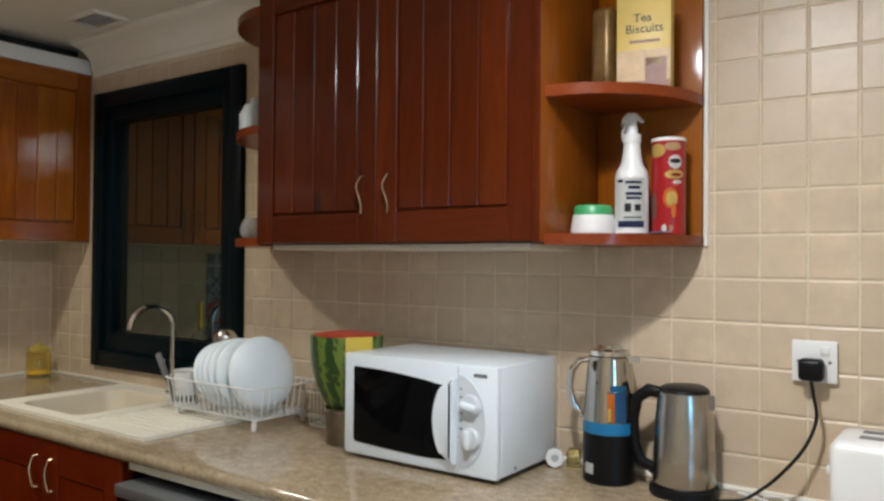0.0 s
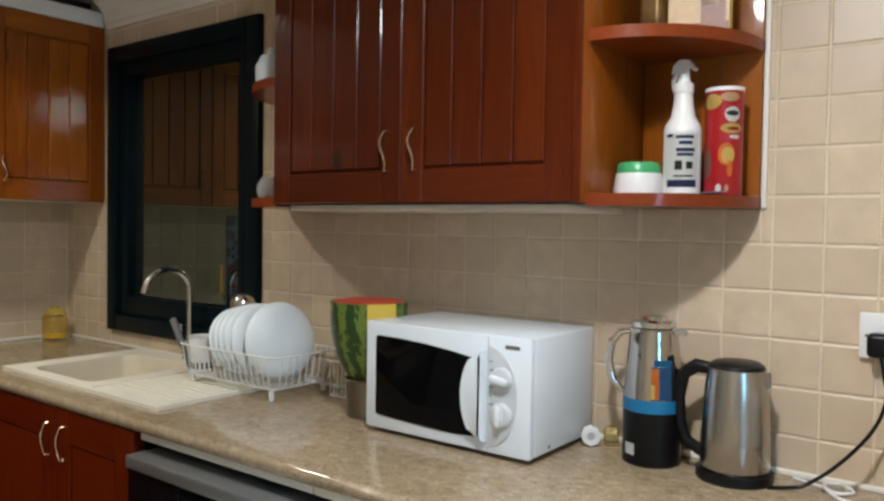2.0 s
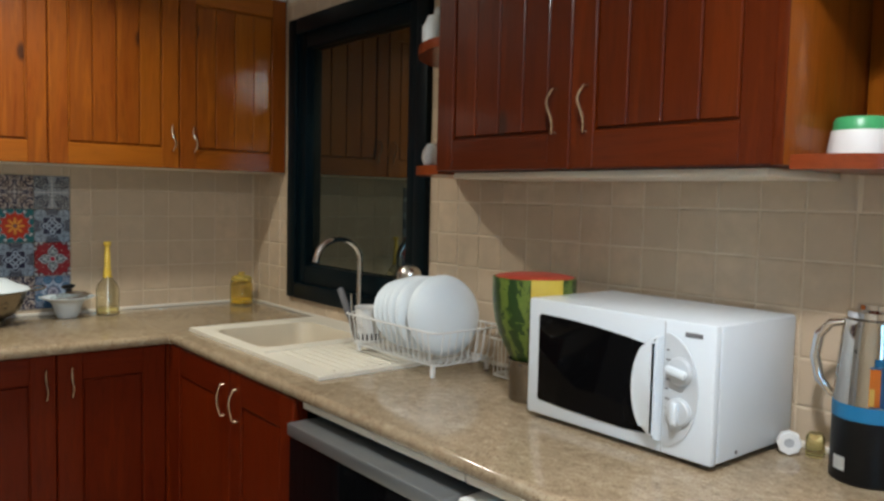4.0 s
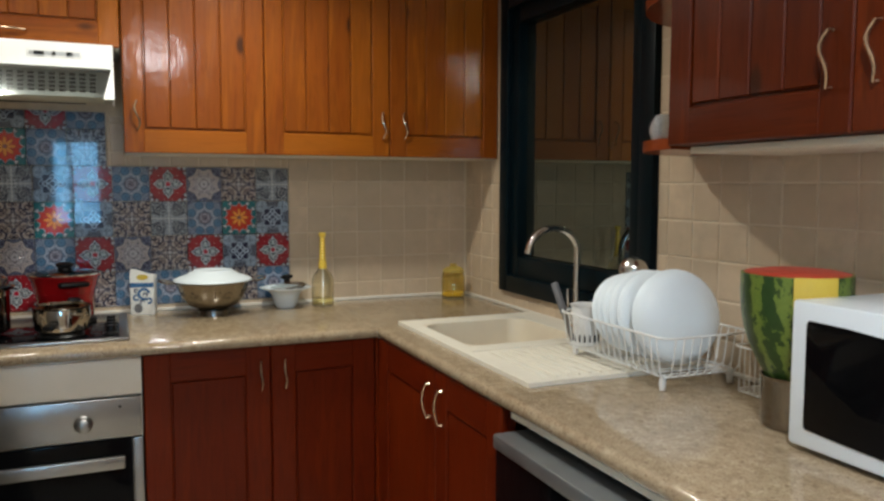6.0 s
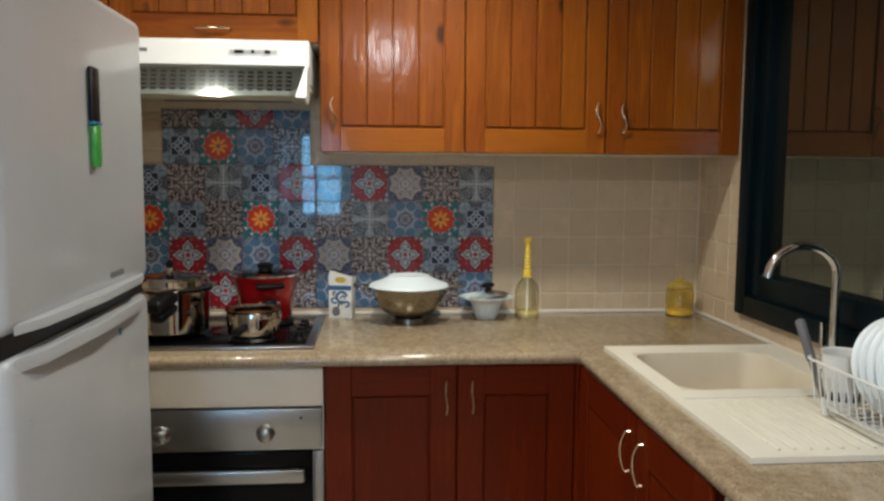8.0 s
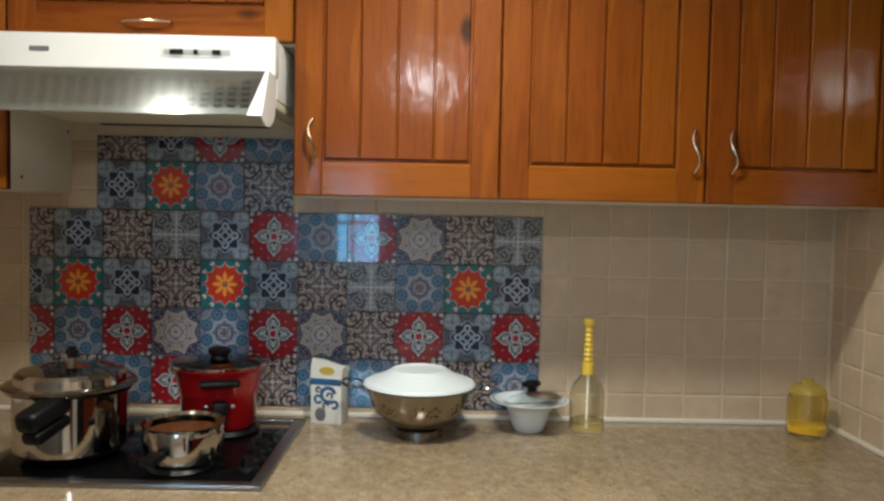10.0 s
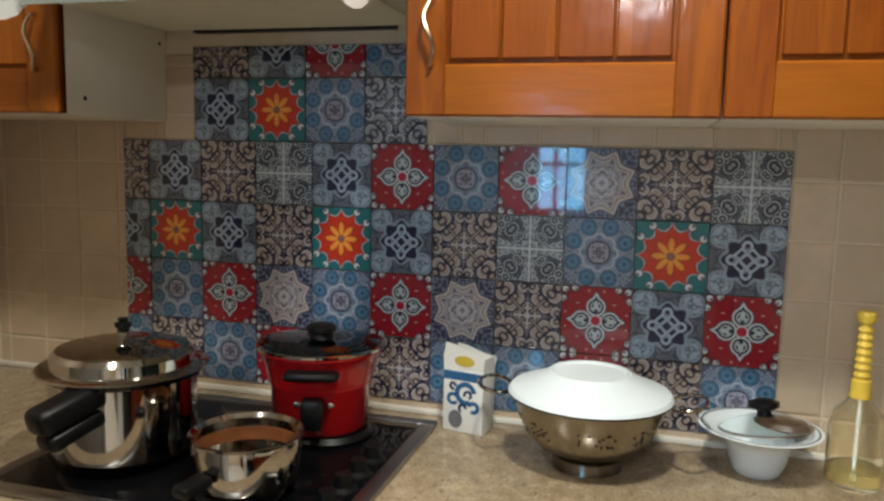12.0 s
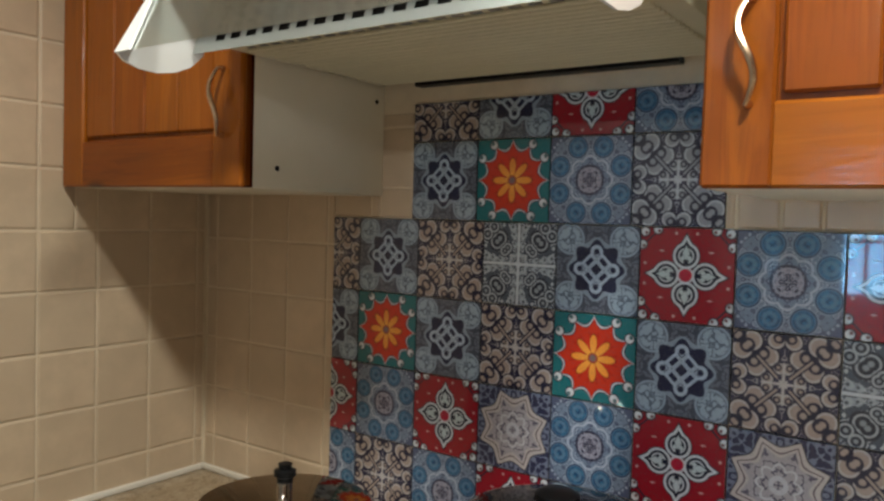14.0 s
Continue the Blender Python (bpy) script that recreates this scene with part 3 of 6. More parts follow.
part("window_frame", frame_bm(WW, WH, 0.062, -0.022, 0.09), teal_frame, win)
part("window_sash", frame_bm(WW - 0.12, WH - 0.12, 0.060, -0.006, 0.06, x=0.06, z=0.06, tb=0.075), teal_frame, win)
part("window_pane", box(0.118, WW - 0.118, 0.030, 0.038, 0.13, WH - 0.118), dark_pane, win)

# window behind the camera, with cool light outside
win2 = thing("window_2", pose(XE, EW[0], EW[2]), "white framed window with cool light outside", "window")
tagged(win2, kind="structure")
ew, eh = EW[1] - EW[0], EW[3] - EW[2]
f2 = frame_bm(ew, eh, 0.04, 0.01, 0.06)
box(0.04, ew - 0.04, 0.015, 0.055, eh * 0.46, eh * 0.46 + 0.03, 0.003, f2)
box(ew * 0.36, ew * 0.36 + 0.025, 0.015, 0.055, 0.04, eh - 0.04, 0.003, f2)
part("window_frame", f2, white_paint, win2, at=pose(0, 0, 0, 0, 0, 90) @ Matrix.Scale(-1, 4, (0, 1, 0)))
m_sky, nts, bs = material("cool_outdoor_light")
gs = noise_of(nts, coords(nts), 6, 3)
nts.links.new(blend(nts, (0.10, 0.42, 0.90), (0.25, 0.66, 1.0), gs), bs.inputs["Emission Color"])
bs.inputs["Emission Strength"].default_value = 13.0
solo("backdrop", box(XE + 0.10, XE + 0.12, EW[0] + 0.001, EW[1] - 0.001, EW[2] + 0.001, EW[3] - 0.001), m_sky, IDENT, "pale blue evening light outside the window", "backdrop", kind="structure")

# ceiling lamps
for lx, ly in LAMPS:
    lamp = thing("ceiling_lamp", pose(lx, ly, CEIL), "round white flush ceiling lamp", "lamp", "ceiling lamps")
    part("rim", lathe([(0.105, 0), (0.15, 0), (0.15, -0.03), (0.135, -0.04), (0.112, -0.04), (0.105, -0.03), (0.105, 0)]), white_paint, lamp)

# ceiling vent
vent = thing("ceiling_vent", pose(0.690, -0.215, CEIL, 0, 0, 0), "small square cream ceiling vent with slats", "vent")
part("frame", frame_bm(0.20, 0.14, 0.022, -0.012, 0.0), ceiling_mat, vent, at=pose(-0.1, 0.07, 0, 90))
for k in range(6):
    part("slat", box(-0.078, 0.078, -0.007, 0.007, -0.010, -0.007), grey_plastic, vent, at=pose(0, -0.042 + 0.017 * k, 0, 20))

# ---- worktop ----
ZC = 0.90
top = bmesh.new()
HX0, HX1, HY0, HY1 = 0.68, 1.075, -0.487, -0.10


def nosed(bm, x0, x1, y0, y1, side):
    """A slab with a half-round nose on one side."""
    t, r = 0.034, 0.017
    prof = [(0, 0), (0, -t)] + [(1 + r * math.sin(radians(a)), -r - r * math.cos(radians(a))) for a in range(0, 181, 20)]
    if side == "s":
        pts = [[(x, (y1 if d == 0 else y0 - (d - 1)), ZC + z) for d, z in prof] for x in (x0, x1)]
    else:
        pts = [[((x0 if d == 0 else x1 + (d - 1)), y, ZC + z) for d, z in prof] for y in (y0, y1)]
    e = [[bm.verts.new(p) for p in row] for row in pts]
    for k in range(len(prof)):
        bm.faces.new((e[0][k], e[0][(k + 1) % len(prof)], e[1][(k + 1) % len(prof)], e[1][k]))
    bm.faces.new(e[0])
    bm.faces.new(e[1])


worktop = thing("worktop", IDENT, "polished beige speckled granite L-shaped worktop", "worktop")
nosed(top, 0.63, HX0, -0.585, 0.0, "s")
nosed(top, HX0, HX1, -0.585, HY0, "s")
nosed(top, HX1, 3.6, -0.585, 0.0, "s")
box(HX0, HX1, HY1, 0, ZC - 0.034, ZC, bm=top)
part("slab", top, granite_mat, worktop, "slab round the sink")
top_w = box(0, 0.63, -0.60, 0, ZC - 0.034, ZC)
nosed(top_w, 0, 0.618, YS, -0.60, "e")
part("slab", top_w, granite_mat, worktop, "slab round the hob")


# ---- cabinets ----
def handle_bm(h=0.092, wave=0.0075):
    pts = [(0, 0, 0)] + [(wave * math.sin(2 * math.pi * t), -0.010 - 0.011 * math.sin(math.pi * t), h * t) for t in [k / 14 for k in range(15)]] + [(0, 0, h)]
    rad = [0.0046] + [0.0026 + 0.0013 * math.sin(math.pi * k / 14) for k in range(15)] + [0.005]
    bm = tube(pts, rad, 8)
    return bm


def door(cab, x0, w, h, handle, planks=4, mv=None, mh=None, z0=0.0, stile=0.062, rail=0.075, bead=0.0026, gap=0.0065, wave=0.0075):
    """A framed plank door in front of the cabinet's plane y = 0. handle: (x, z) of its lower end."""
    mv, mh = mv or wood_v, mh or wood_h
    g = 0.0010
    d = part("door", box(x0 + g + 0.004, x0 + w - g - 0.004, -0.010, -0.001, z0 + 0.004, z0 + h - 0.004), mv, cab)
    for a in (x0 + g, x0 + w - g - stile):
        part("stile", box(a, a + stile, -0.021, -0.010, z0, z0 + h, 0.003, seg=1), mv, d)
    for z in (z0, z0 + h - rail):
        part("rail", box(x0 + g + stile - 0.003, x0 + w - g - stile + 0.003, -0.0205, -0.010, z, z + rail, 0.003, seg=1), mh, d)
    pw = (w - 2 * g - 2 * stile) / planks
    for k in range(planks):
        a = x0 + g + stile + k * pw
        part("plank", box(a + (0.0012 if k else 0.0045), a + pw - (0.0012 if k < planks - 1 else 0.0045), -0.0175, -0.0095, z0 + rail + gap, z0 + h - rail - gap, bead, seg=1), mv, d)
    if handle:
        part("handle", handle_bm(wave=wave), bronze, d, "curved bronze bow handle", at=pose(handle[0], -0.021, handle[1]))
    return d


def upper(m, w, h, depth, doors, label, side=None):
    cab = thing("wall_cabinet", m, label, "cabinet", "wall cabinets")
    part("body", box(0.001, w - 0.001, 0, depth, 0, h, 0.0015), side or melamine, cab)
    # thin dark sheet that paints shade into the gaps between doors
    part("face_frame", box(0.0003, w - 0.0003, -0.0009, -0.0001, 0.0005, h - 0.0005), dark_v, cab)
    return cab


W90 = pose(0, 0, 0, 0, 0, 90)
UD = 0.284


def at_w(y, z, x=0.285):
    return pose(x, y, z, 0, 0, 90)


ZW, HW = 1.462, 0.69
c = upper(at_w(-2.418, ZW), 0.458, HW, UD, 1, "varnished orange pine wall cabinet with cream side panel")
door(c, 0.0, 0.458, HW, (0.418, 0.072), 4)
for px, pz in ((0.045, 0.03), (0.262, 0.155)):
    part("screw", lathe([(0, 0.002), (0.004, 0.001), (0.004, 0)], 10), black_plastic, c, at=pose(0.4575, px, max(pz, 0.012), 0, 90))
c = upper(at_w(-1.957, 1.790), 0.614, 0.362, UD, 1, "small varnished pine cabinet above the cooker hood")
d = door(c, 0.0, 0.614, 0.362, None, 6)
part("handle", handle_bm(0.10, 0.0), bronze, d, "curved bronze bow handle", at=pose(0.352, -0.021, 0.035, 0, -90))
c = upper(at_w(-1.340, ZW), 0.446, HW, UD, 1, "varnished orange pine wall cabinet with plank door")
door(c, 0.0, 0.446, HW, (0.041, 0.072), 4)
c = upper(at_w(-0.892, ZW), 0.886, HW, UD, 2, "varnished orange pine corner wall cabinet with two plank doors")
door(c, 0.0, 0.446, HW, (0.419, 0.066), 4)
door(c, 0.448, 0.438, HW, (0.500, 0.066), 4)
solo("trim", box(0.20, 0.300, YS, -0.002, 2.153, 2.215, 0.006), white_paint, IDENT, "white pelmet board above the wall cabinets", "trim", kind="structure")
# solid dark box in place of the shaded gap over the pelmet
solo("trim", box(0.02, 0.19, YS, -0.002, 2.153, CEIL - 0.002), shadow_gap, IDENT, "dark box for the shade between pelmet and ceiling", "trim", kind="structure")

ZN, HN = 1.440, 0.71
NX0, NX1 = 1.670, 2.545
c = upper(pose(NX0, -0.285, ZN), NX1 - NX0, HN, UD, 2, "varnished pine wall cabinet with two plank doors, in darkened pine", side=dark_v)
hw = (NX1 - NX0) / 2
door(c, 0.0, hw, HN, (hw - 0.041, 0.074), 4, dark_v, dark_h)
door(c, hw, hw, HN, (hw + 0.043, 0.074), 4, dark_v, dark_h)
solo("trim", box(1.70, 2.52, -0.27, -0.004, ZN - 0.016, ZN - 0.002, 0.002), cream_panel, IDENT, "cream light strip under the wall cabinet", "trim", kind="structure")


def quarter(cx, rx, ry, sign, z0, z1):
    pts = [(cx, -0.001)] + [(cx + sign * rx * math.cos(radians(a)), -0.001 - ry * math.sin(radians(a))) for a in range(0, 91, 6)]
    if sign > 0:
        pts = pts[::-1]
    return prism(pts, z0, z1, 0.003)


sh = thing("corner_shelf", pose(NX1, 0, ZN), "open red-brown wooden corner shelf unit with rounded shelves", "shelf", "corner shelves")
# side panel in the lighter pine, its front edge in the darkened copy
part("side_panel", box(0.0, 0.018, -0.305, -0.001, 0, HN, 0.002), wood_v, sh)
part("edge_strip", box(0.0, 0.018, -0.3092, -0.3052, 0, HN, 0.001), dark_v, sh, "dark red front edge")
part("back_panel", box(0.019, 0.270, -0.012, -0.001, 0.001, HN, 0.001), wood_v, sh)
for z in (0.0, 0.318, 0.655):
    part("shelf", quarter(0.0185, 0.253, 0.286, 1, z - 0.006, z + 0.018), shelf_wood, sh)
sl = thing("corner_shelf", pose(NX0, 0, ZN), "open red-brown wooden corner shelf unit beside the window", "shelf", "corner shelves")
for z in (0.0, 0.318, 0.655):
    part("shelf", quarter(-0.0005, 0.285, 0.295, -1, z - 0.006, z + 0.018), shelf_wood, sl)


def base_cab(m, w, label, doors, z0=0.10, h=0.765, depth=0.56, top=0.8655):
    cab = thing("base_cabinet", m, label, "cabinet", "base cabinets")
    part("body", box(0.001, w - 0.001, 0.0, depth, z0, top, 0.001), red_v, cab)
    if top < 0.86:
        part("front_rail", box(0.001, w - 0.001, 0.0, 0.018, top + 0.0005, 0.8655, 0.001), red_h, cab)
    part("plinth", box(0.001, w - 0.001, 0.05, 0.07, 0, z0, 0.001), red_h, cab)
    for x0, dw, hx in doors:
        door(cab, x0, dw, h - 0.004, (hx, 0.726), 1, red_v, red_h, z0 + 0.004, 0.075, 0.09, 0.002, 0.003, 0.003)
    return cab


c = base_cab(pose(0.585, -1.312, 0, 0, 0, 90), 0.71, "dark red stained wooden base cabinet with two framed doors", ((0.0, 0.370, 0.340), (0.371, 0.338, 0.414)))
c = base_cab(pose(0.635, -0.575, 0), 0.855, "dark red stained wooden sink cabinet with two framed doors", ((0.0, 0.470, 0.427), (0.471, 0.383, 0.513)), top=0.72)
c = base_cab(pose(0.585, YS + 0.002, 0, 0, 0, 90), 0.465, "dark red stained wooden base cabinet beside the oven", ((0.0, 0.465, 0.42),))
c = base_cab(pose(2.72, -0.575, 0), 0.88, "dark red stained wooden base cabinet at the worktop end", ((0.0, 0.44, 0.40), (0.441, 0.438, 0.48)))

cp = bmesh.new()
box(0.5865, 0.604, -0.6012, -0.5755, 0.10, 0.8655, bm=cp)
box(0.6042, 0.6345, -0.592, -0.5755, 0.10, 0.8655, bm=cp)
solo("corner_post", cp, red_v, IDENT, "dark red wooden corner post between base cabinets", "trim", kind="structure")

# ---- oven ----
ov = thing("oven", pose(0.585, -1.952, 0, 0, 0, 90), "built-in stainless steel oven with black glass door", "oven")
OW = 0.636
part("filler_panel", box(0.0, OW, -0.018, 0.0, 0.752, 0.865, 0.002), cream_panel, ov, "cream filler panel")
part("housing", box(0.0, OW, 0.0, 0.55, 0.10, 0.865), cream_panel, ov)
part("side_strip", box(OW - 0.028, OW, -0.012, 0.0, 0.10, 0.620, 0.002), steel, ov, "steel side strip")
part("side_strip", box(0, 0.028, -0.012, 0.0, 0.10, 0.620, 0.002), steel, ov, "steel side strip")
part("control_panel", box(0.004, OW - 0.004, -0.024, 0.0, 0.630, 0.746, 0.003), steel, ov, "brushed steel control panel")
for kx in (0.195, 0.478):
    part("knob", lathe([(0, 0.030), (0.012, 0.030), (0.019, 0.026), (0.022, 0.004), (0.026, 0.0), (0, 0)], 28), steel, ov, "round steel knob", at=pose(kx, -0.024, 0.678, 90))
part("lamp", lathe([(0, 0.003), (0.003, 0.002), (0.004, 0)], 10), black_plastic, ov, at=pose(0.575, -0.024, 0.72, 90))
part("door", box(0.03, OW - 0.03, -0.022, 0.0, 0.14, 0.622, 0.003), black_glass, ov, "black glass oven door")
part("door_handle", box(0.03, OW - 0.05, -0.058, -0.040, 0.545, 0.583, 0.006), steel, ov, "flat steel bar handle")
for kx in (0.06, OW - 0.09):
    part("bracket", box(kx, kx + 0.02, -0.042, -0.02, 0.552, 0.576, 0.002), steel, ov)

# ---- dishwasher, door ajar ----
dw = thing("dishwasher", pose(1.515, -0.575, 0), "black and grey dishwasher with its door ajar", "dishwasher")
part("cavity", box(0.0, 0.595, 0.075, 0.55, 0.02, 0.83), black_plastic, dw)
part("frame_strip", box(-0.02, 0.60, 0.0, 0.02, 0.842, 0.864, 0.002), melamine, dw, "pale strip below the worktop")
part("door", box(0.004, 0.592, -0.050, 0.010, 0.10, 0.787, 0.004), black_glass, dw, "black door front")
part("door_top", box(0.000, 0.598, -0.055, 0.068, 0.788, 0.820, 0.005), grey_metal, dw, "grey metal door top")
wm = thing("washing_machine", pose(2.12, -0.575, 0), "white washing machine under the worktop", "washing machine")
part("body", box(0.003, 0.597, 0.0, 0.55, 0.02, 0.80, 0.01), white_paint, wm)
part("lid", box(0.003, 0.597, -0.025, 0.50, 0.801, 0.822, 0.008), white_paint, wm)
part("door", lathe([(0, 0.03), (0.13, 0.03), (0.165, 0.018), (0.18, 0)], 36), grey_plastic, wm, "round grey porthole", at=pose(0.3, 0.0, 0.42, 90))
solo("trim", box(2.12, 2.715, -0.575, -0.555, 0.842, 0.864, 0.002), melamine, IDENT, "pale strip below the worktop", "trim", kind="structure")

# ---- sink and tap ----
sk = thing("sink", pose(0, 0, ZC), "cream composite sink with ridged drainer, set in the worktop", "sink")
rim = bmesh.new()
SX0, SX1, SY0, SY1 = 0.605, 1.480, -0.522, -0.018
bx0, bx1, by0, by1 = 0.695, 1.062, -0.475, -0.112
for a in ((SX0, bx0, SY0, SY1), (bx1, 1.12, SY0, SY1), (bx0, bx1, SY0, by0), (bx0, bx1, by1, SY1)):
    box(a[0], a[1], a[2], a[3], 0.0005, 0.012, bm=rim)
box(1.12, SX1, SY0, SY1, 0.0005, 0.008, bm=rim)
box(1.12, SX1, SY0, SY0 + 0.022, 0.008, 0.012, bm=rim)
box(1.12, SX1, SY1 - 0.022, SY1, 0.008, 0.012, bm=rim)
box(SX1 - 0.022, SX1, SY0 + 0.022, SY1 - 0.022, 0.008, 0.012, bm=rim)
part("rim", rim, composite, sk)
bas = bmesh.new()
rr = [arc(bx1 - 0.06, by1 - 0.06, 0.06, 0.06, 0, 90, 6), arc(bx0 + 0.06, by1 - 0.06, 0.06, 0.06, 90, 180, 6), arc(bx0 + 0.06, by0 + 0.06, 0.06, 0.06, 180, 270, 6), arc(bx1 - 0.06, by0 + 0.06, 0.06, 0.06, 270, 360, 6)]
loop = [p for a in rr for p in a]
mx, my = (bx0 + bx1) / 2, (by0 + by1) / 2
lv = []
for f, z in ((1.10, 0.0115), (1.0, 0.0115), (0.985, 0.004), (0.95, -0.10), (0.90, -0.145), (0.80, -0.155)):
    lv.append([bas.verts.new((mx + (x - mx) * f, my + (y - my) * f, z)) for x, y in loop])
for a, b in zip(lv, lv[1:]):
    for k in range(len(loop)):
        bas.faces.new((a[k], a[(k + 1) % len(loop)], b[(k + 1) % len(loop)], b[k]))
bas.faces.new(lv[-1])
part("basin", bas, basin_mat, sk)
for k in range(12):
    yk = -0.455 + 0.030 * k
    part("ridge", box(1.14, 1.44, yk, yk + 0.009, 0.0075, 0.0125, 0.003), composite, sk)
part("drain", lathe([(0, -0.150), (0.03, -0.150), (0.036, -0.153), (0.036, -0.156)], 24), chrome, sk, at=pose(mx, my, 0))

tap = thing("tap", pose(0.945, -0.052, ZC + 0.012), "tall chrome swan-neck kitchen tap", "tap")
part("base", lathe([(0, 0), (0.026, 0), (0.026, 0.008), (0.019, 0.014), (0.018, 0.055), (0.012, 0.065), (0, 0.066)], 28), chrome, tap)
sp_pts = [(0, 0, 0.05), (0, 0, 0.14), (0, 0, 0.22)] + [(0, -0.086 + 0.086 * math.cos(radians(a)), 0.245 + 0.072 * math.sin(radians(a))) for a in range(0, 166, 11)] + [(0, -0.176, 0.240)]
part("spout", tube(sp_pts, 0.0105, 14), chrome, tap)
part("lever", tube([(-0.02, 0.0, 0.04), (-0.045, 0.0, 0.06), (-0.05, 0.0, 0.12)], [0.009, 0.007, 0.006], 10), chrome, tap)

# ---- dish rack with plates ----
RX0, RX1, RY0, RY1 = 1.215, 1.655, -0.285, -0.035
rack = thing("dish_rack", pose(0, 0, ZC), "white coated wire dish rack standing on the drainer", "dish rack")


def rrect(x0, x1, y0, y1, r, z, n=5):
    pts = []
    for cx, cy, a in ((x1 - r, y1 - r, 0), (x0 + r, y1 - r, 90), (x0 + r, y0 + r, 180), (x1 - r, y0 + r, 270)):
        pts += [(px, py, z) for px, py in arc(cx, cy, r, r, a, a + 90, n)]
    return pts


part("top_rim", tube(rrect(RX0, RX1, RY0, RY1, 0.03, 0.125), 0.0027, 8, closed=True), wire_mat, rack)
part("base_rim", tube(rrect(RX0 + 0.025, RX1 - 0.025, RY0 + 0.022, RY1 - 0.022, 0.025, 0.034), 0.0025, 8, closed=True), wire_mat, rack)
for k in range(17):
    x = RX0 + 0.03 + (RX1 - RX0 - 0.06) * k / 16
    part("wire", tube([(x, RY0, 0.125), (x, RY0 + 0.012, 0.045), (x, RY0 + 0.024, 0.032), (x, RY1 - 0.024, 0.032), (x, RY1 - 0.012, 0.045), (x, RY1, 0.125)], 0.0015, 6), wire_mat, rack)
for k in range(9):
    y = RY0 + 0.03 + (RY1 - RY0 - 0.06) * k / 8
    for xa, xb in ((RX0, RX0 + 0.024), (RX1, RX1 - 0.024)):
        part("wire", tube([(xa, y, 0.125), ((xa + xb) / 2, y, 0.045), (xb, y, 0.033)], 0.0015, 6), wire_mat, rack)
for x in (RX0 + 0.045, RX1 - 0.04):
    for y in (RY0 + 0.028, RY1 - 0.028):
        part("foot", lathe([(0, 0.0), (0.006, 0.001), (0.008, 0.02), (0.0055, 0.034), (0, 0.035)], 12), white_plastic, rack, at=pose(x, y, 0.0125 if x < 1.48 else 0.0005))


tray = thing("wire_tray", pose(0, 0, ZC), "small white wire tray against the tiles", "tray")
part("top_rim", tube(rrect(1.675, 1.865, -0.115, -0.022, 0.02, 0.105), 0.0020, 8, closed=True), wire_mat, tray)
part("base_rim", tube(rrect(1.680, 1.860, -0.110, -0.027, 0.02, 0.006), 0.0020, 8, closed=True), wire_mat, tray)
for k in range(11):
    x = 1.695 + 0.015 * k
    for ya_ in (-0.1125, -0.0245):
        part("wire", tube([(x, ya_, 0.006), (x, ya_, 0.105)], 0.0012, 6), wire_mat, tray)
    part("wire", tube([(x, -0.111, 0.006), (x, -0.026, 0.006)], 0.0012, 6), wire_mat, tray)


def plate_bm(r, depth):
    prof = [(0, 0.004), (r * 0.55, 0.004), (r * 0.62, 0.007), (r * 0.80, depth * 0.7), (r * 0.985, depth), (r, depth + 0.002), (r * 0.99, depth - 0.003), (r * 0.82, depth * 0.55), (r * 0.66, 0.0), (r * 0.6, -0.002), (0, -0.001)]
    return lathe(prof, 56)


def dish_bm(r, d):
    """A smooth deep dish, seen from its rounded back."""
    outer = [(r * math.sin(radians(a)), -d * math.cos(radians(a))) for a in range(0, 91, 9)]
    return lathe(outer + [(r * 1.015, 0.002)] + [(p * 0.965, q * 0.93) for p, q in outer[::-1]], 56)


for k, (px, r, dp, lean) in enumerate(((1.366, 0.100, 0.020, -20), (1.394, 0.103, 0.020, -19), (1.422, 0.106, 0.022, -18), (1.451, 0.108, 0.022, -16), (1.482, 0.108, 0.026, -14), (1.545, 0.111, 0.045, -9))):
    zc = ZC + 0.038 + r * math.cos(radians(lean)) + 0.003
    solo("plate" if k < 5 else "bowl", dish_bm(r, dp), white_gloss, pose(px, -0.165, zc, 0, -90 + lean, -10), "white glazed plate standing in the dish rack" if k < 5 else "deep white glazed bowl standing in the dish rack", "plate" if k < 5 else "bowl", "drying dishes")
cup = thing("cutlery_holder", pose(1.262, -0.225, ZC + 0.036), "white plastic cutlery holder in the dish rack", "cutlery holder")
part("cup", lathe([(0, 0), (0.03, 0), (0.034, 0.004), (0.042, 0.105), (0.045, 0.108), (0.041, 0.106), (0.032, 0.006), (0, 0.006)], 28), white_plastic, cup)
for a in range(-150, 31, 22):
    part("slot", box(-0.0025, 0.0025, -0.0008, 0.0008, 0.012, 0.032), black_plastic, cup, "dark drain slot", at=pose(0.0352 * math.cos(radians(a)), 0.0352 * math.sin(radians(a)), 0, 0, 0, a + 90))
kn = thing("knife", pose(1.245, -0.255, ZC + 0.045, 0, -24, 20), "kitchen knife with grey handle in the holder", "knife")
part("handle", box(-0.010, 0.010, -0.007, 0.007, 0.075, 0.165, 0.005), grey_mat, kn)
part("blade", box(-0.009, 0.009, -0.001, 0.001, 0.0, 0.075), steel, kn)
ladle_steel = plain("satin_ladle_steel", (0.62, 0.61, 0.59), 0.2, 1.0, var=0.04, relief=0.004)
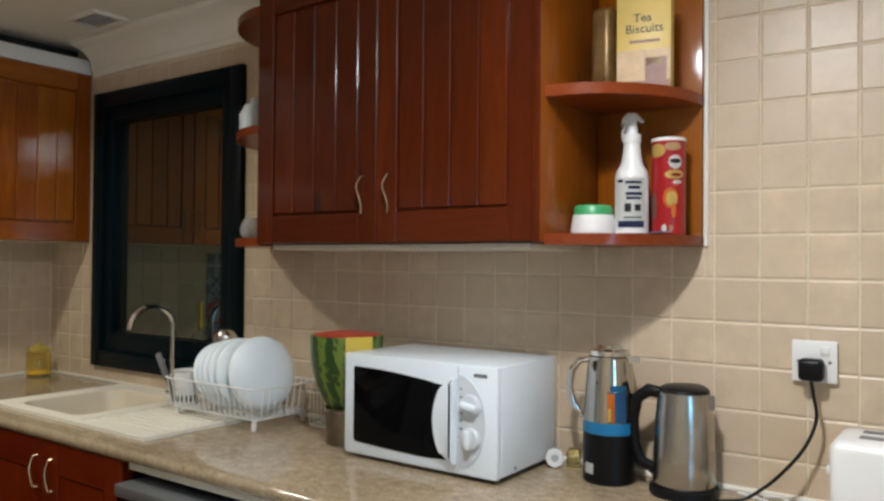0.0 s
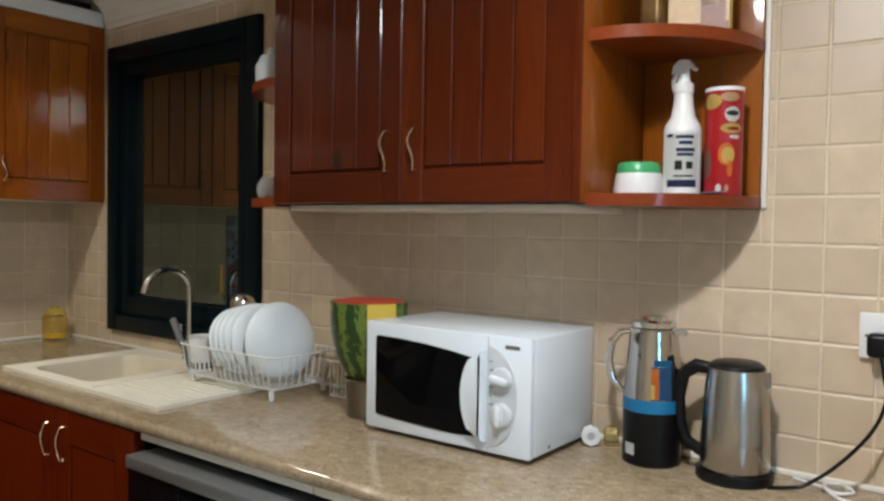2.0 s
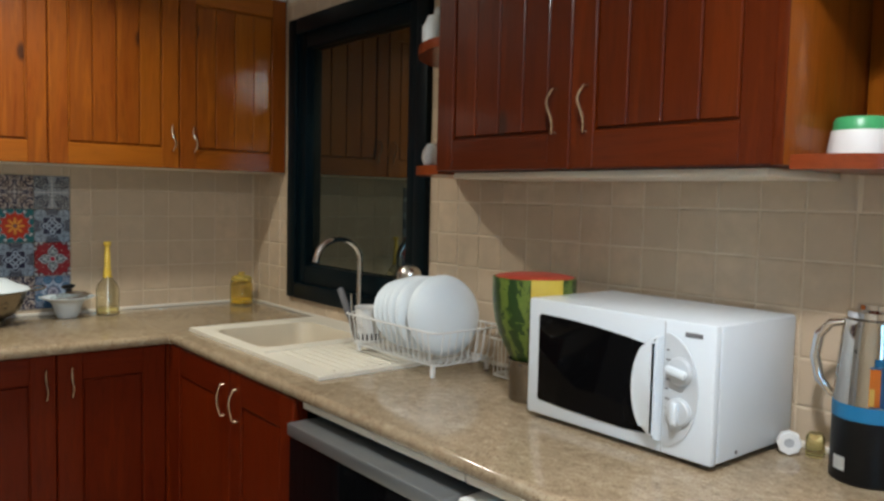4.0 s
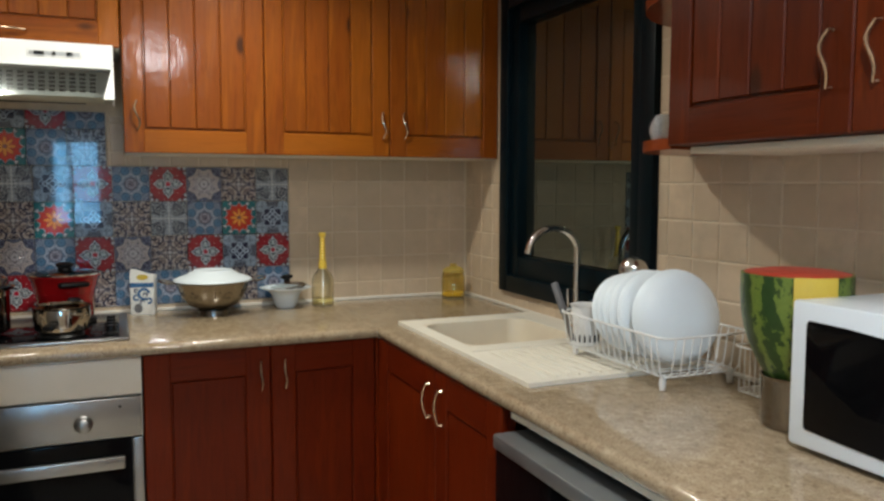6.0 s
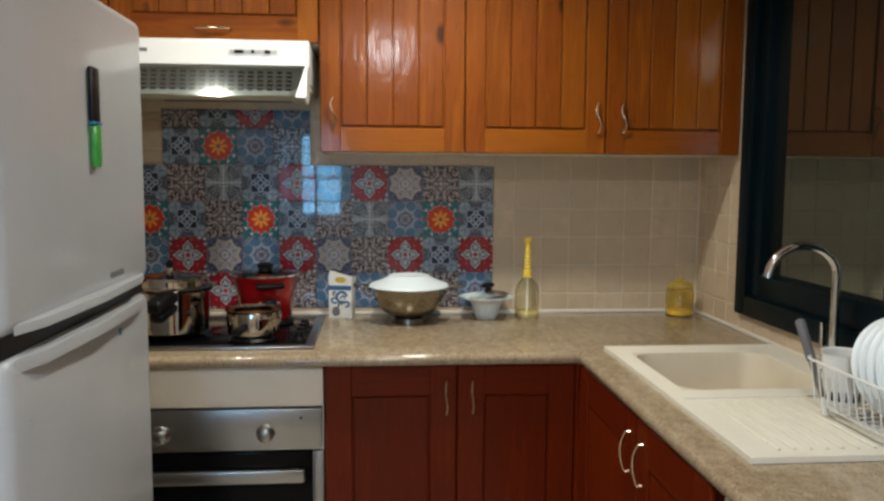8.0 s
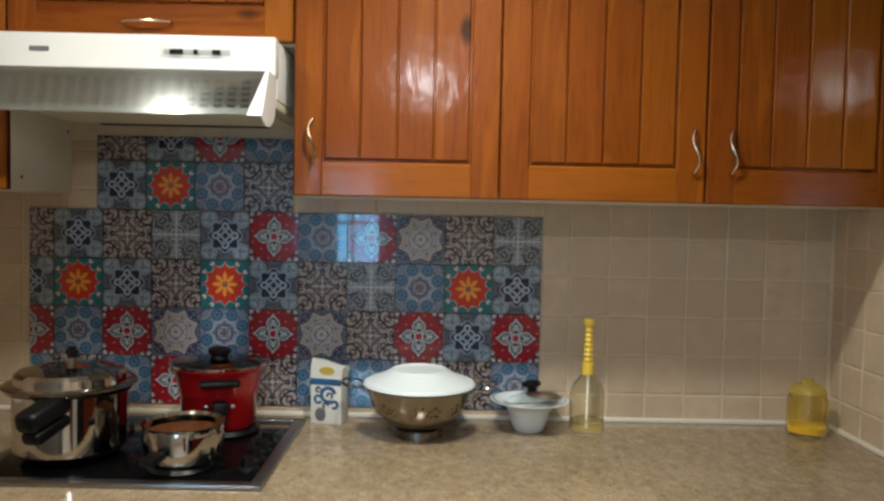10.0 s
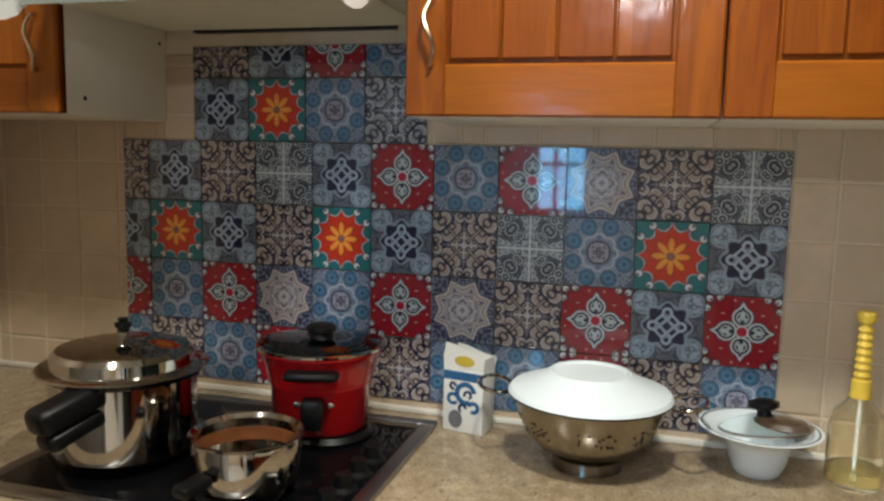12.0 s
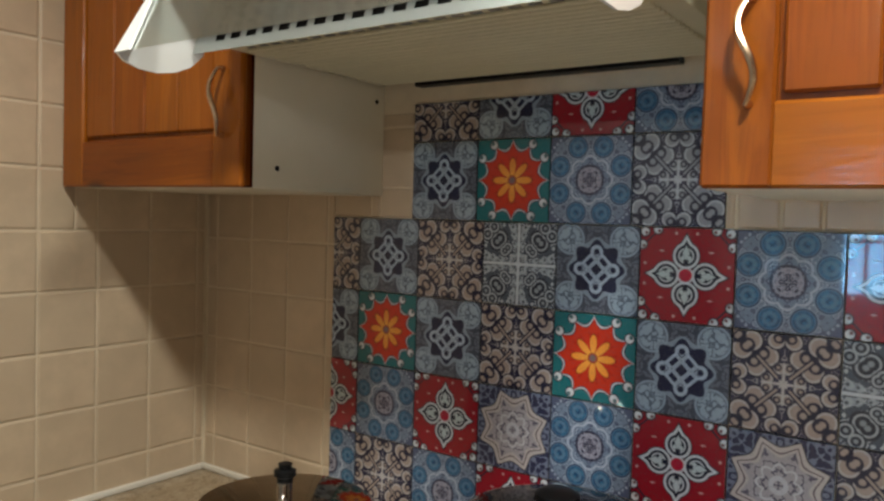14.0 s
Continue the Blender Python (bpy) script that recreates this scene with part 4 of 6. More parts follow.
for sx_, sy_, sz_, rad_ in ((1.232, -0.095, 1.078, 0.026), (1.250, -0.068, 1.128, 0.040)):
    la = thing("ladle", pose(sx_, sy_, sz_), "polished steel ladle standing bowl up in the rack", "ladle", "ladles")
    bw = [(rad_ * math.sin(radians(a)), -rad_ * math.cos(radians(a))) for a in range(0, 91, 10)]
    part("bowl", lathe(bw + [(rad_ * 0.93 * math.sin(radians(a)), -rad_ * 0.93 * math.cos(radians(a))) for a in range(90, -1, -10)], 28), ladle_steel, la, at=pose(0, 0, 0, -75, 0, 50))
    part("stem", tube([(0, rad_ * 0.6, -rad_ * 0.5), (0, 0.02, -0.06), (0, 0.02, -0.14)], 0.0035, 8), polished, la)

# ---- melon on a steel tumbler ----
tum = solo("tumbler", lathe([(0, 0), (0.050, 0), (0.054, 0.004), (0.056, 0.094), (0.060, 0.100), (0.056, 0.099), (0.052, 0.006), (0, 0.006)], 36), plain("dull_polished_steel", (0.26, 0.235, 0.205), 0.09, 1.0, var=0.1, relief=0.004), pose(1.915, -0.195, ZC + 0.0005), "polished steel tumbler holding up a cut melon", "tumbler")
mel = thing("watermelon", pose(1.915, -0.195, ZC + 0.070), "halved watermelon, cut face up, on a steel tumbler", "watermelon")
mp = [(0.0, 0.0), (0.028, 0.003), (0.046, 0.022), (0.056, 0.040), (0.068, 0.062), (0.080, 0.088), (0.090, 0.118), (0.096, 0.150), (0.0985, 0.185), (0.0985, 0.210)]
part("rind", lathe(mp + [(0.0985, 0.224), (0.093, 0.225)], 48), melon_mat, mel)
part("flesh", lathe([(0.093, 0.225), (0.088, 0.227), (0.06, 0.231), (0, 0.232)], 48), red_flesh, mel, "red cut flesh")
ya = [(0.0995 * math.cos(radians(a)), 0.0995 * math.sin(radians(a))) for a in range(-50, -4, 5)]
part("peeled_patch", prism(ya + [(p[0] * 0.95, p[1] * 0.95) for p in ya[::-1]], 0.172, 0.2255), rind_yellow, mel, "peeled pale yellow patch")

# ---- microwave ----
mw = thing("microwave", pose(2.003, -0.300, ZC), "white microwave oven with a black window and two dials", "microwave")
MW, MD, MH = 0.455, 0.285, 0.262
part("body", box(0.0, MW, 0.018, MD, 0.012, MH, 0.006), micro_white, mw)
part("front", box(0.0, MW, 0.0, 0.020, 0.010, MH + 0.001, 0.007), micro_white, mw)
wpts = [(0.034, 0.050), (0.034, 0.224), (0.038, 0.231)] + [(0.038 + (0.335 - 0.038) * t, 0.231 - 0.026 * t * t) for t in (0.25, 0.5, 0.75, 1.0)]
wpts += [(0.335, 0.040)] + [(0.038 + (0.335 - 0.038) * t, 0.044 - 0.008 * (1 - (1 - t) ** 2)) for t in (0.75, 0.5, 0.25, 0.0)]
part("window", prism(wpts, 0.0, 0.0025, 0.001, FACE_S), black_glass, mw, "black glass window")
part("door_gap", box(0.3495, 0.3510, -0.0008, 0.002, 0.014, 0.258), grey_plastic, mw)
hp = arc(0.348, 0.132, 0.056, 0.098, 90, 270, 18)
part("door_handle", prism(hp, 0.0, 0.020, 0.012, FACE_S), micro_white, mw, "white half-moon door handle")
cp = arc(0.354, 0.132, 0.070, 0.106, -90, 90, 18)
part("dial_panel", prism(cp, 0.0, 0.003, 0.001, FACE_S), dial_white, mw, "silver-white half-moon dial panel")
for dz, turn in ((0.171, 80), (0.096, 0)):
    dial = part("dial", lathe([(0.026, 0), (0.026, 0.004), (0.023, 0.008), (0.020, 0.009), (0, 0.009)], 32), dial_white, mw, "round dial", at=pose(0.387, -0.003, dz, 90))
    part("grip", box(-0.008, 0.008, -0.022, 0.022, 0.008, 0.022, 0.006), micro_white, dial, at=pose(0, 0, 0, 0, 0, turn))
part("badge", box(0.393, 0.428, -0.0012, 0.001, 0.236, 0.244), grey_mat, mw, "small grey badge")
for k in range(7):
    part("dial_mark", box(0.357, 0.363 + 0.003 * (k % 2), -0.0038, -0.002, 0.205 - 0.018 * k, 0.208 - 0.018 * k), grey_mat, mw)
for fx in (0.03, MW - 0.03):
    for fy in (0.04, MD - 0.04):
        part("foot", lathe([(0, 0), (0.012, 0), (0.012, 0.013), (0, 0.013)], 16), black_plastic, mw, at=pose(fx, fy, 0))
part("screw", lathe([(0, 0.002), (0.004, 0.001), (0.004, 0)], 10), grey_mat, mw, at=pose(MW, 0.08, 0.025, 0, 90))
part("screw", lathe([(0, 0.002), (0.004, 0.001), (0.004, 0)], 10), grey_mat, mw, at=pose(MW, 0.26, 0.03, 0, 90))

# ---- flask, kettle, toaster, socket ----
fl = thing("vacuum_flask", pose(2.632, -0.092, ZC), "tall chrome and black vacuum flask with a blue band", "flask")
part("lower_body", lathe([(0, 0), (0.056, 0), (0.060, 0.004), (0.060, 0.112), (0.0, 0.112)], 44), black_plastic, fl, "black lower body")
part("band", lathe([(0.0, 0.1122), (0.0602, 0.1122), (0.0602, 0.138), (0, 0.138)], 44), blue_plastic, fl, "bright blue band")
part("upper_body", lathe([(0, 0.1382), (0.0595, 0.1382), (0.0565, 0.20), (0.052, 0.255), (0.049, 0.272), (0.049, 0.282), (0, 0.282)], 44), polished, fl)
part("lid", lathe([(0, 0.282), (0.043, 0.282), (0.046, 0.286), (0.046, 0.296), (0.030, 0.300), (0.028, 0.308), (0, 0.310)], 36), chrome, fl)
part("spout", prism([(0.044, -0.012), (0.072, 0), (0.044, 0.012)], 0.272, 0.286, 0.002), chrome, fl)
part("handle", tube([(-0.046, 0, 0.272), (-0.070, -0.01, 0.268), (-0.088, -0.014, 0.245), (-0.094, -0.014, 0.205), (-0.085, -0.012, 0.165), (-0.064, -0.008, 0.142), (-0.052, -0.004, 0.138)], [0.006, 0.008, 0.009, 0.009, 0.009, 0.007, 0.005], 12), chrome, fl, "curved chrome handle")


def wrap_label(rad, a0, a1, z0, z1, n=8, r2=None):
    """A curved sticker on a round wall."""
    bm = bmesh.new()
    rows = []
    for z, rq in ((z0, rad), (z1, r2 or rad)):
        rows.append([bm.verts.new((rq * math.cos(radians(a0 + (a1 - a0) * k / n)), rq * math.sin(radians(a0 + (a1 - a0) * k / n)), z)) for k in range(n + 1)])
    for k in range(n):
        bm.faces.new((rows[0][k], rows[0][k + 1], rows[1][k + 1], rows[1][k]))
    bmesh.ops.solidify(bm, geom=bm.faces[:], thickness=0.0006)
    return bm


part("sticker", wrap_label(0.0604, -128, -103, 0.022, 0.046), paper, fl, "small white sticker")
part("sticker", wrap_label(0.0608, -72, -30, 0.140, 0.208, r2=0.0575), blue_print, fl, "blue printed sticker")
part("sticker", wrap_label(0.0612, -72, -56, 0.142, 0.205, r2=0.0580), orange_print, fl, "orange printed sticker")
part("sticker", wrap_label(0.0616, -71, -64, 0.143, 0.172, r2=0.0600), yellow_print, fl, "yellow printed patch")
part("sticker", wrap_label(0.0585, -66, -30, 0.209, 0.222, r2=0.0578), blue_plastic, fl, "blue printed sticker")

kettle_steel, nt_k, b_k = material("satin_kettle_steel")
k_streak = noise_of(nt_k, coords(nt_k, (60, 60, 1.5)), 4.0, 3)
nt_k.links.new(blend(nt_k, (0.40, 0.385, 0.355), (0.52, 0.50, 0.465), k_streak), b_k.inputs["Base Color"])
b_k.inputs["Metallic"].default_value, b_k.inputs["Roughness"].default_value = 1.0, 0.24
ke = thing("kettle", pose(2.804, -0.094, ZC) @ Matrix.Diagonal((0.92, 0.92, 1.06, 1)), "brushed steel electric kettle with a black handle", "kettle")
part("power_base", lathe([(0, 0), (0.078, 0), (0.080, 0.004), (0.078, 0.018), (0, 0.018)], 44), black_plastic, ke)
part("body", lathe([(0, 0.019), (0.069, 0.019), (0.0715, 0.026), (0.0705, 0.08), (0.0665, 0.15), (0.061, 0.200), (0.059, 0.207), (0.030, 0.2072)], 52), kettle_steel, ke)
part("spout", prism([(0.040, -0.024), (0.066, -0.006), (0.0705, 0.0), (0.066, 0.006), (0.040, 0.024)], 0.176, 0.206, 0.004), steel, ke)
part("lid", lathe([(0.058, 0.207), (0.055, 0.214), (0.045, 0.219), (0, 0.221)], 40), black_plastic, ke)
kh = [(-0.055, 0, 0.200), (-0.085, -0.004, 0.203), (-0.112, -0.006, 0.185), (-0.122, -0.006, 0.14), (-0.118, -0.006, 0.09), (-0.105, -0.004, 0.055), (-0.070, 0, 0.040)]
part("handle", tube(kh, [0.012, 0.014, 0.014, 0.013, 0.013, 0.013, 0.012], 14), black_plastic, ke, "black loop handle")

to = thing("toaster", pose(3.103, -0.215, ZC), "white plastic toaster with dark slots", "toaster")
part("body", box(0.0, 0.27, 0.0, 0.165, 0.008, 0.180, 0.022, seg=4), white_plastic, to)
for sy2 in (0.045, 0.100):
    part("slot", box(0.045, 0.225, sy2, sy2 + 0.026, 0.1802, 0.1815, 0.0005), grey_mat, to)
part("lever", box(-0.014, 0.0, 0.07, 0.095, 0.10, 0.115, 0.004), white_plastic, to)
for fx in (0.04, 0.23):
    for fy in (0.035, 0.13):
        part("foot", lathe([(0, 0), (0.01, 0), (0.01, 0.009), (0, 0.009)], 12), black_plastic, to, at=pose(fx, fy, 0))

so = thing("wall_socket", pose(3.047, -0.006, 1.196), "white square wall socket with screws", "socket")
part("plate", box(-0.043, 0.043, -0.010, 0.0, -0.043, 0.043, 0.003), white_plastic, so)
part("switch", box(0.012, 0.030, -0.0135, -0.010, 0.014, 0.032, 0.002), white_plastic, so)
for sx2 in (-0.030, 0.030):
    part("screw", lathe([(0, 0.002), (0.0035, 0.001), (0.0035, 0)], 12), grey_mat, so, at=pose(sx2, -0.010, 0, 90))
pl = thing("plug", pose(3.045, -0.0165, 1.182), "black three-pin plug with its cable", "plug")
part("body", box(-0.024, 0.024, -0.036, 0.0, -0.024, 0.022, 0.010, seg=3), black_plastic, pl)
cab_pts = [(0, -0.022, -0.022), (0.006, -0.03, -0.05), (0.012, -0.035, -0.10), (-0.01, -0.045, -0.16), (-0.06, -0.06, -0.225), (-0.11, -0.075, -0.268), (-0.14, -0.09, -0.276), (-0.17, -0.11, -0.277)]


def spline(pts, n=6):
    out = []
    P = [Vector(p) for p in pts]
    P = [P[0]] + P + [P[-1]]
    for k in range(1, len(P) - 2):
        for j in range(n):
            t = j / n
            a, b, c_, d_ = P[k - 1], P[k], P[k + 1], P[k + 2]
            out.append(0.5 * ((2 * b) + (c_ - a) * t + (2 * a - 5 * b + 4 * c_ - d_) * t * t + (3 * b - a - 3 * c_ + d_) * t ** 3))
    out.append(P[-2])
    return out


part("cable", tube(spline(cab_pts), 0.0036, 8), black_plastic, pl)
wc = [(2.90, -0.03, 0.904), (2.95, -0.05, 0.904), (2.985, -0.075, 0.904), (3.01, -0.055, 0.905), (2.99, -0.035, 0.908), (2.96, -0.055, 0.911), (2.99, -0.10, 0.904), (3.05, -0.12, 0.904), (3.10, -0.13, 0.906)]
solo("cable", tube(spline(wc), 0.0030, 8), white_plastic, IDENT, "white coiled mains cable on the worktop", "cable")
ro = thing("tape_roll", pose(2.484, -0.075, ZC + 0.0235, 90, 0, 30) @ Matrix.Scale(0.82, 4), "small white plastic reel beside the microwave", "reel")
part("ring", lathe([(0.012, -0.012), (0.026, -0.012), (0.028, -0.009), (0.028, 0.009), (0.026, 0.012), (0.012, 0.012), (0.012, -0.012)], 8), white_plastic, ro)
part("core", lathe([(0, -0.008), (0.0125, -0.008), (0.0125, 0.008), (0, 0.008)], 8), grey_plastic, ro)
solo("glass_jar", lathe([(0, 0), (0.022, 0), (0.024, 0.003), (0.024, 0.05), (0.018, 0.06), (0.018, 0.062), (0, 0.062)], 24), oil_glass, pose(2.520, -0.045, ZC + 0.0005) @ Matrix.Scale(0.72, 4), "small amber glass jar against the tiles", "jar")

# ---- things on the open shelf ----
ZS = ZN + 0.0185
tub = thing("cream_tub", pose(2.612, -0.145, ZS), "white cream tub with a green lid", "tub")
part("tub", lathe([(0, 0), (0.045, 0), (0.050, 0.003), (0.051, 0.010), (0.046, 0.044), (0, 0.044)], 36), white_plastic, tub)
part("lid", lathe([(0, 0.044), (0.044, 0.044), (0.043, 0.060), (0.039, 0.066), (0, 0.067)], 36), green_lid, tub, "green screw lid")
sb = thing("spray_bottle", pose(2.690, -0.112, ZS), "white trigger spray bottle with a printed label", "bottle")
part("body", lathe([(0, 0), (0.034, 0), (0.037, 0.004), (0.037, 0.130), (0.034, 0.142), (0.024, 0.158), (0.020, 0.182), (0.018, 0.205), (0, 0.205)], 40), white_plastic, sb)
part("collar", lathe([(0, 0.205), (0.020, 0.205), (0.020, 0.224), (0.013, 0.228), (0.011, 0.245), (0, 0.245)], 28), white_plastic, sb)
part("head", prism([(-0.024, 0.245), (-0.021, 0.262), (-0.008, 0.274), (0.010, 0.272), (0.026, 0.252), (0.020, 0.250), (0.008, 0.258), (0.008, 0.240), (-0.008, 0.240), (-0.010, 0.248)], -0.009, 0.009, 0.003, FACE_S), white_plastic, sb)
part("trigger", tube([(-0.014, 0, 0.247), (-0.021, 0, 0.232), (-0.020, 0, 0.214)], [0.006, 0.005, 0.004], 8), white_plastic, sb)
part("label", wrap_label(0.0373, -125, -20, 0.014, 0.125), paper, sb, "white printed label")
part("label_band", wrap_label(0.0377, -118, -25, 0.016, 0.030), navy_print, sb, "navy label band")
for z, a0, a1, hgt in ((0.115, -122, -100, 0.006), (0.112, -90, -35, 0.006), (0.100, -80, -40, 0.007), (0.086, -88, -32, 0.007), (0.077, -86, -36, 0.006), (0.050, -92, -70, 0.018), (0.052, -58, -38, 0.014), (0.036, -95, -35, 0.003)):
    part("print_bar", wrap_label(0.0377, a0, a1, z, z + hgt), navy_print if z > 0.06 else black_print, sb)
ct = thing("crisp_tube", pose(2.763, -0.082, ZS), "red cardboard crisp tube with a yellow print", "tube")
part("tube", lathe([(0, 0), (0.0355, 0), (0.0365, 0.003), (0.036, 0.205), (0, 0.205)], 40), red_print, ct)
part("lid", lathe([(0, 0.205), (0.0375, 0.205), (0.0375, 0.212), (0.034, 0.213), (0, 0.2115)], 40), white_plastic, ct)


def wrap_disc(rad, ac, ah, zc, zh, n=20):
    """A curved oval sticker on a round wall."""
    bm = bmesh.new()
    cols_ = []
    for k in range(n + 1):
        u = -1 + 2 * k / n
        a, hz = radians(ac + ah * u), zh * math.sqrt(max(0.0, 1 - u * u)) + 1e-4
        cols_.append([bm.verts.new((rad * math.cos(a), rad * math.sin(a), zc + q)) for q in (-hz, hz)])
    for p, q in zip(cols_, cols_[1:]):
        bm.faces.new((p[0], q[0], q[1], p[1]))
    bmesh.ops.solidify(bm, geom=bm.faces[:], thickness=0.0004)
    return bm


for rad_, ac, ah, zc, zh, mm in ((0.0368, -115, 34, 0.184, 0.015, yellow_print), (0.0368, -55, 30, 0.192, 0.009, tan_print), (0.0368, -48, 24, 0.158, 0.015, paper), (0.0371, -48, 20, 0.160, 0.005, black_print), (0.0370, -50, 34, 0.131, 0.010, yellow_print), (0.0373, -44, 20, 0.130, 0.003, red_print), (0.0370, -40, 16, 0.114, 0.004, paper), (0.0368, -64, 26, 0.080, 0.022, orange_print), (0.0371, -60, 19, 0.078, 0.016, yellow_print), (0.0373, -54, 8, 0.052, 0.016, orange_print), (0.0368, -86, 9, 0.014, 0.008, paper), (0.0368, -62, 6, 0.014, 0.007, tan_print), (0.0368, -128, 18, 0.062, 0.030, brown_print)):
    part("print_patch", wrap_disc(rad_, ac, ah, zc, zh), mm, ct)
wr = bmesh.new()
bmesh.ops.create_grid(wr, x_segments=10, y_segments=6, size=0.5)
for v in wr.verts:
    v.co = Vector((v.co.x * 0.05, v.co.y * 0.02, 0.006 + 0.005 * noise.noise(Vector((v.co.x * 6, v.co.y * 6, 3)))))
bmesh.ops.solidify(wr, geom=wr.faces[:], thickness=0.002)
solo("wrapper", wr, plain("foil_print", (0.35, 0.38, 0.55), 0.25, 0.5, var=0.3, scale=80), pose(2.760, -0.128, ZS, 0, 0, -30), "crumpled blue and silver foil wrapper", "wrapper")

ZS2 = ZN + 0.318 + 0.0185
bb = thing("biscuit_box", pose(2.722, -0.118, ZS2, 0, 0, 12), "yellow cardboard box of tea biscuits", "box")
part("carton", box(-0.058, 0.058, -0.028, 0.028, 0, 0.205, 0.0015), yellow_print, bb)
part("print_panel", box(-0.057, 0.057, -0.0292, -0.0285, 0.002, 0.085), tan_print, bb, "printed biscuit picture")
for k, (x, z, w2, h2) in enumerate(((-0.052, 0.012, 0.05, 0.068), (0.004, 0.006, 0.046, 0.060), (0.008, 0.05, 0.03, 0.022))):
    part("print_panel", box(x, x + w2, -0.0298, -0.0292, z, z + h2), tan_print if k != 1 else brown_print, bb)
part("print_panel", box(-0.057, 0.057, -0.0303, -0.0298, 0.002, 0.016), brown_print, bb)
lettering("Tea", 0.026, black_print, bb, pose(-0.002, -0.0288, 0.146, 90))
lettering("Biscuits", 0.027, black_print, bb, pose(0.002, -0.0288, 0.122, 90))
part("print_bar", box(-0.03, 0.035, -0.0290, -0.0284, 0.100, 0.106), brown_print, bb)
bp = thing("snack_packet", pose(2.640, -0.120, ZS2, 0, 0, -8), "brown and gold foil snack packet", "packet")
pk = box(-0.024, 0.024, -0.045, 0.045, 0, 0.19, 0.012, seg=3)
part("packet", pk, plain("gold_brown_foil", (0.26, 0.15, 0.05), 0.3, 0.35, var=0.35, scale=35, relief=0.3), bp)

# left corner shelf
jug = thing("jug", pose(1.512, -0.180, ZN + 0.318 + 0.0185), "small white ceramic jug", "jug")
part("body", lathe([(0, 0), (0.036, 0), (0.044, 0.006), (0.045, 0.06), (0.036, 0.075), (0.03, 0.09), (0, 0.09)], 32), white_gloss, jug)
part("knob", lathe([(0, 0.09), (0.012, 0.09), (0.014, 0.104), (0.008, 0.115), (0, 0.116)], 20), white_gloss, jug)
solo("glass_jar", lathe([(0, 0), (0.026, 0), (0.034, 0.006), (0.040, 0.024), (0.038, 0.042), (0.030, 0.056), (0.024, 0.064), (0.022, 0.064), (0.027, 0.054), (0.034, 0.040), (0.036, 0.024), (0.030, 0.010), (0, 0.008)], 12), glass_like("pressed_glass", (0.95, 0.96, 0.97), 0.06, 0.75), pose(1.512, -0.180, ZS), "small squat clear glass jar on the shelf", "jar")

# ---- hood ----
ho = thing("cooker_hood", pose(0, -1.952, 0, 0, 0, 0), "white cooker hood with a perforated swing-out visor", "cooker hood")
HWD = 0.588
part("body", box(0.002, 0.350, 0.002, HWD - 0.002, 1.660, 1.782, 0.003), white_paint, ho)
part("front_panel", box(0.350, 0.384, 0.0, HWD, 1.702, 1.783, 0.004), white_paint, ho, "white front fascia")
part("switch_plate", box(0.384, 0.3855, HWD - 0.235, HWD - 0.085, 1.736, 1.759, 0.0006), white_plastic, ho)
part("switch_slot", box(0.3855, 0.3865, HWD - 0.228, HWD - 0.092, 1.742, 1.753, 0.0004), grey_plastic, ho)
for a, b in ((0.215, 0.188), (0.166, 0.158), (0.128, 0.112)):
    part("switch", box(0.3865, 0.391, HWD - a, HWD - b, 1.7425, 1.7525, 0.001), black_plastic, ho, "black slider")
part("badge", box(0.384, 0.385, 0.085, 0.125, 1.744, 1.754), grey_mat, ho, "small grey badge")
# perforated visor that leans out at the foot
vt, vb = Vector((0.378, 0, 1.701)), Vector((0.402, 0, 1.622))
vis = bmesh.new()
cols, rws = 18, 5
y0v, y1v = 0.045, HWD - 0.045


def vpt(u, v):
    return (vt.x + (vb.x - vt.x) * v, u, vt.z + (vb.z - vt.z) * v)


us, vs = [0.012], [0.0]
for k in range(cols):
    a = y0v + (y1v - y0v) * k / cols
    us += [a + 0.005, a + 0.022]
us.append(HWD - 0.012)
for k in range(rws):
    a = 0.10 + 0.80 * k / rws
    vs += [a, a + 0.10]
vs.append(1.0)
grid = [[vis.verts.new(vpt(u, v)) for u in us] for v in vs]
for j in range(len(vs) - 1):
    for k in range(len(us) - 1):
        if j % 2 == 1 and k % 2 == 1:
            continue
        vis.faces.new((grid[j][k], grid[j][k + 1], grid[j + 1][k + 1], grid[j + 1][k]))
bmesh.ops.solidify(vis, geom=vis.faces[:], thickness=0.0015)
part("perforated_front", vis, grille_mat, ho, "perforated cream front grille")
# added sheet behind the holes: paints their shade and stops light passing
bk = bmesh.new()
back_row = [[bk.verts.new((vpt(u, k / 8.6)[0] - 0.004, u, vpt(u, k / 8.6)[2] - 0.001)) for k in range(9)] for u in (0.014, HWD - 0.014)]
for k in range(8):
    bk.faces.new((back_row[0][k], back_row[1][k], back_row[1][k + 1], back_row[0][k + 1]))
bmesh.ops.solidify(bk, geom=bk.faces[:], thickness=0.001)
part("grille_backing", bk, shadow_gap, ho, "dark sheet for the shade behind the grille")
part("visor_lip", box(0.376, 0.444, 0.004, HWD - 0.004, 1.7015, 1.7055, 0.001), white_paint, ho)
clear_sheet, nt_v, b_v = material("clear_visor_sheet")
gloss_v = node(nt_v, "ShaderNodeBsdfGlossy", Roughness=0.10)
gloss_v.inputs["Color"].default_value = (0.95, 1.0, 0.98, 1)
see_v = nt_v.nodes.new("ShaderNodeBsdfTransparent")
see_v.inputs["Color"].default_value = (0.90, 0.94, 0.92, 1)
mix_v = nt_v.nodes.new("ShaderNodeMixShader")
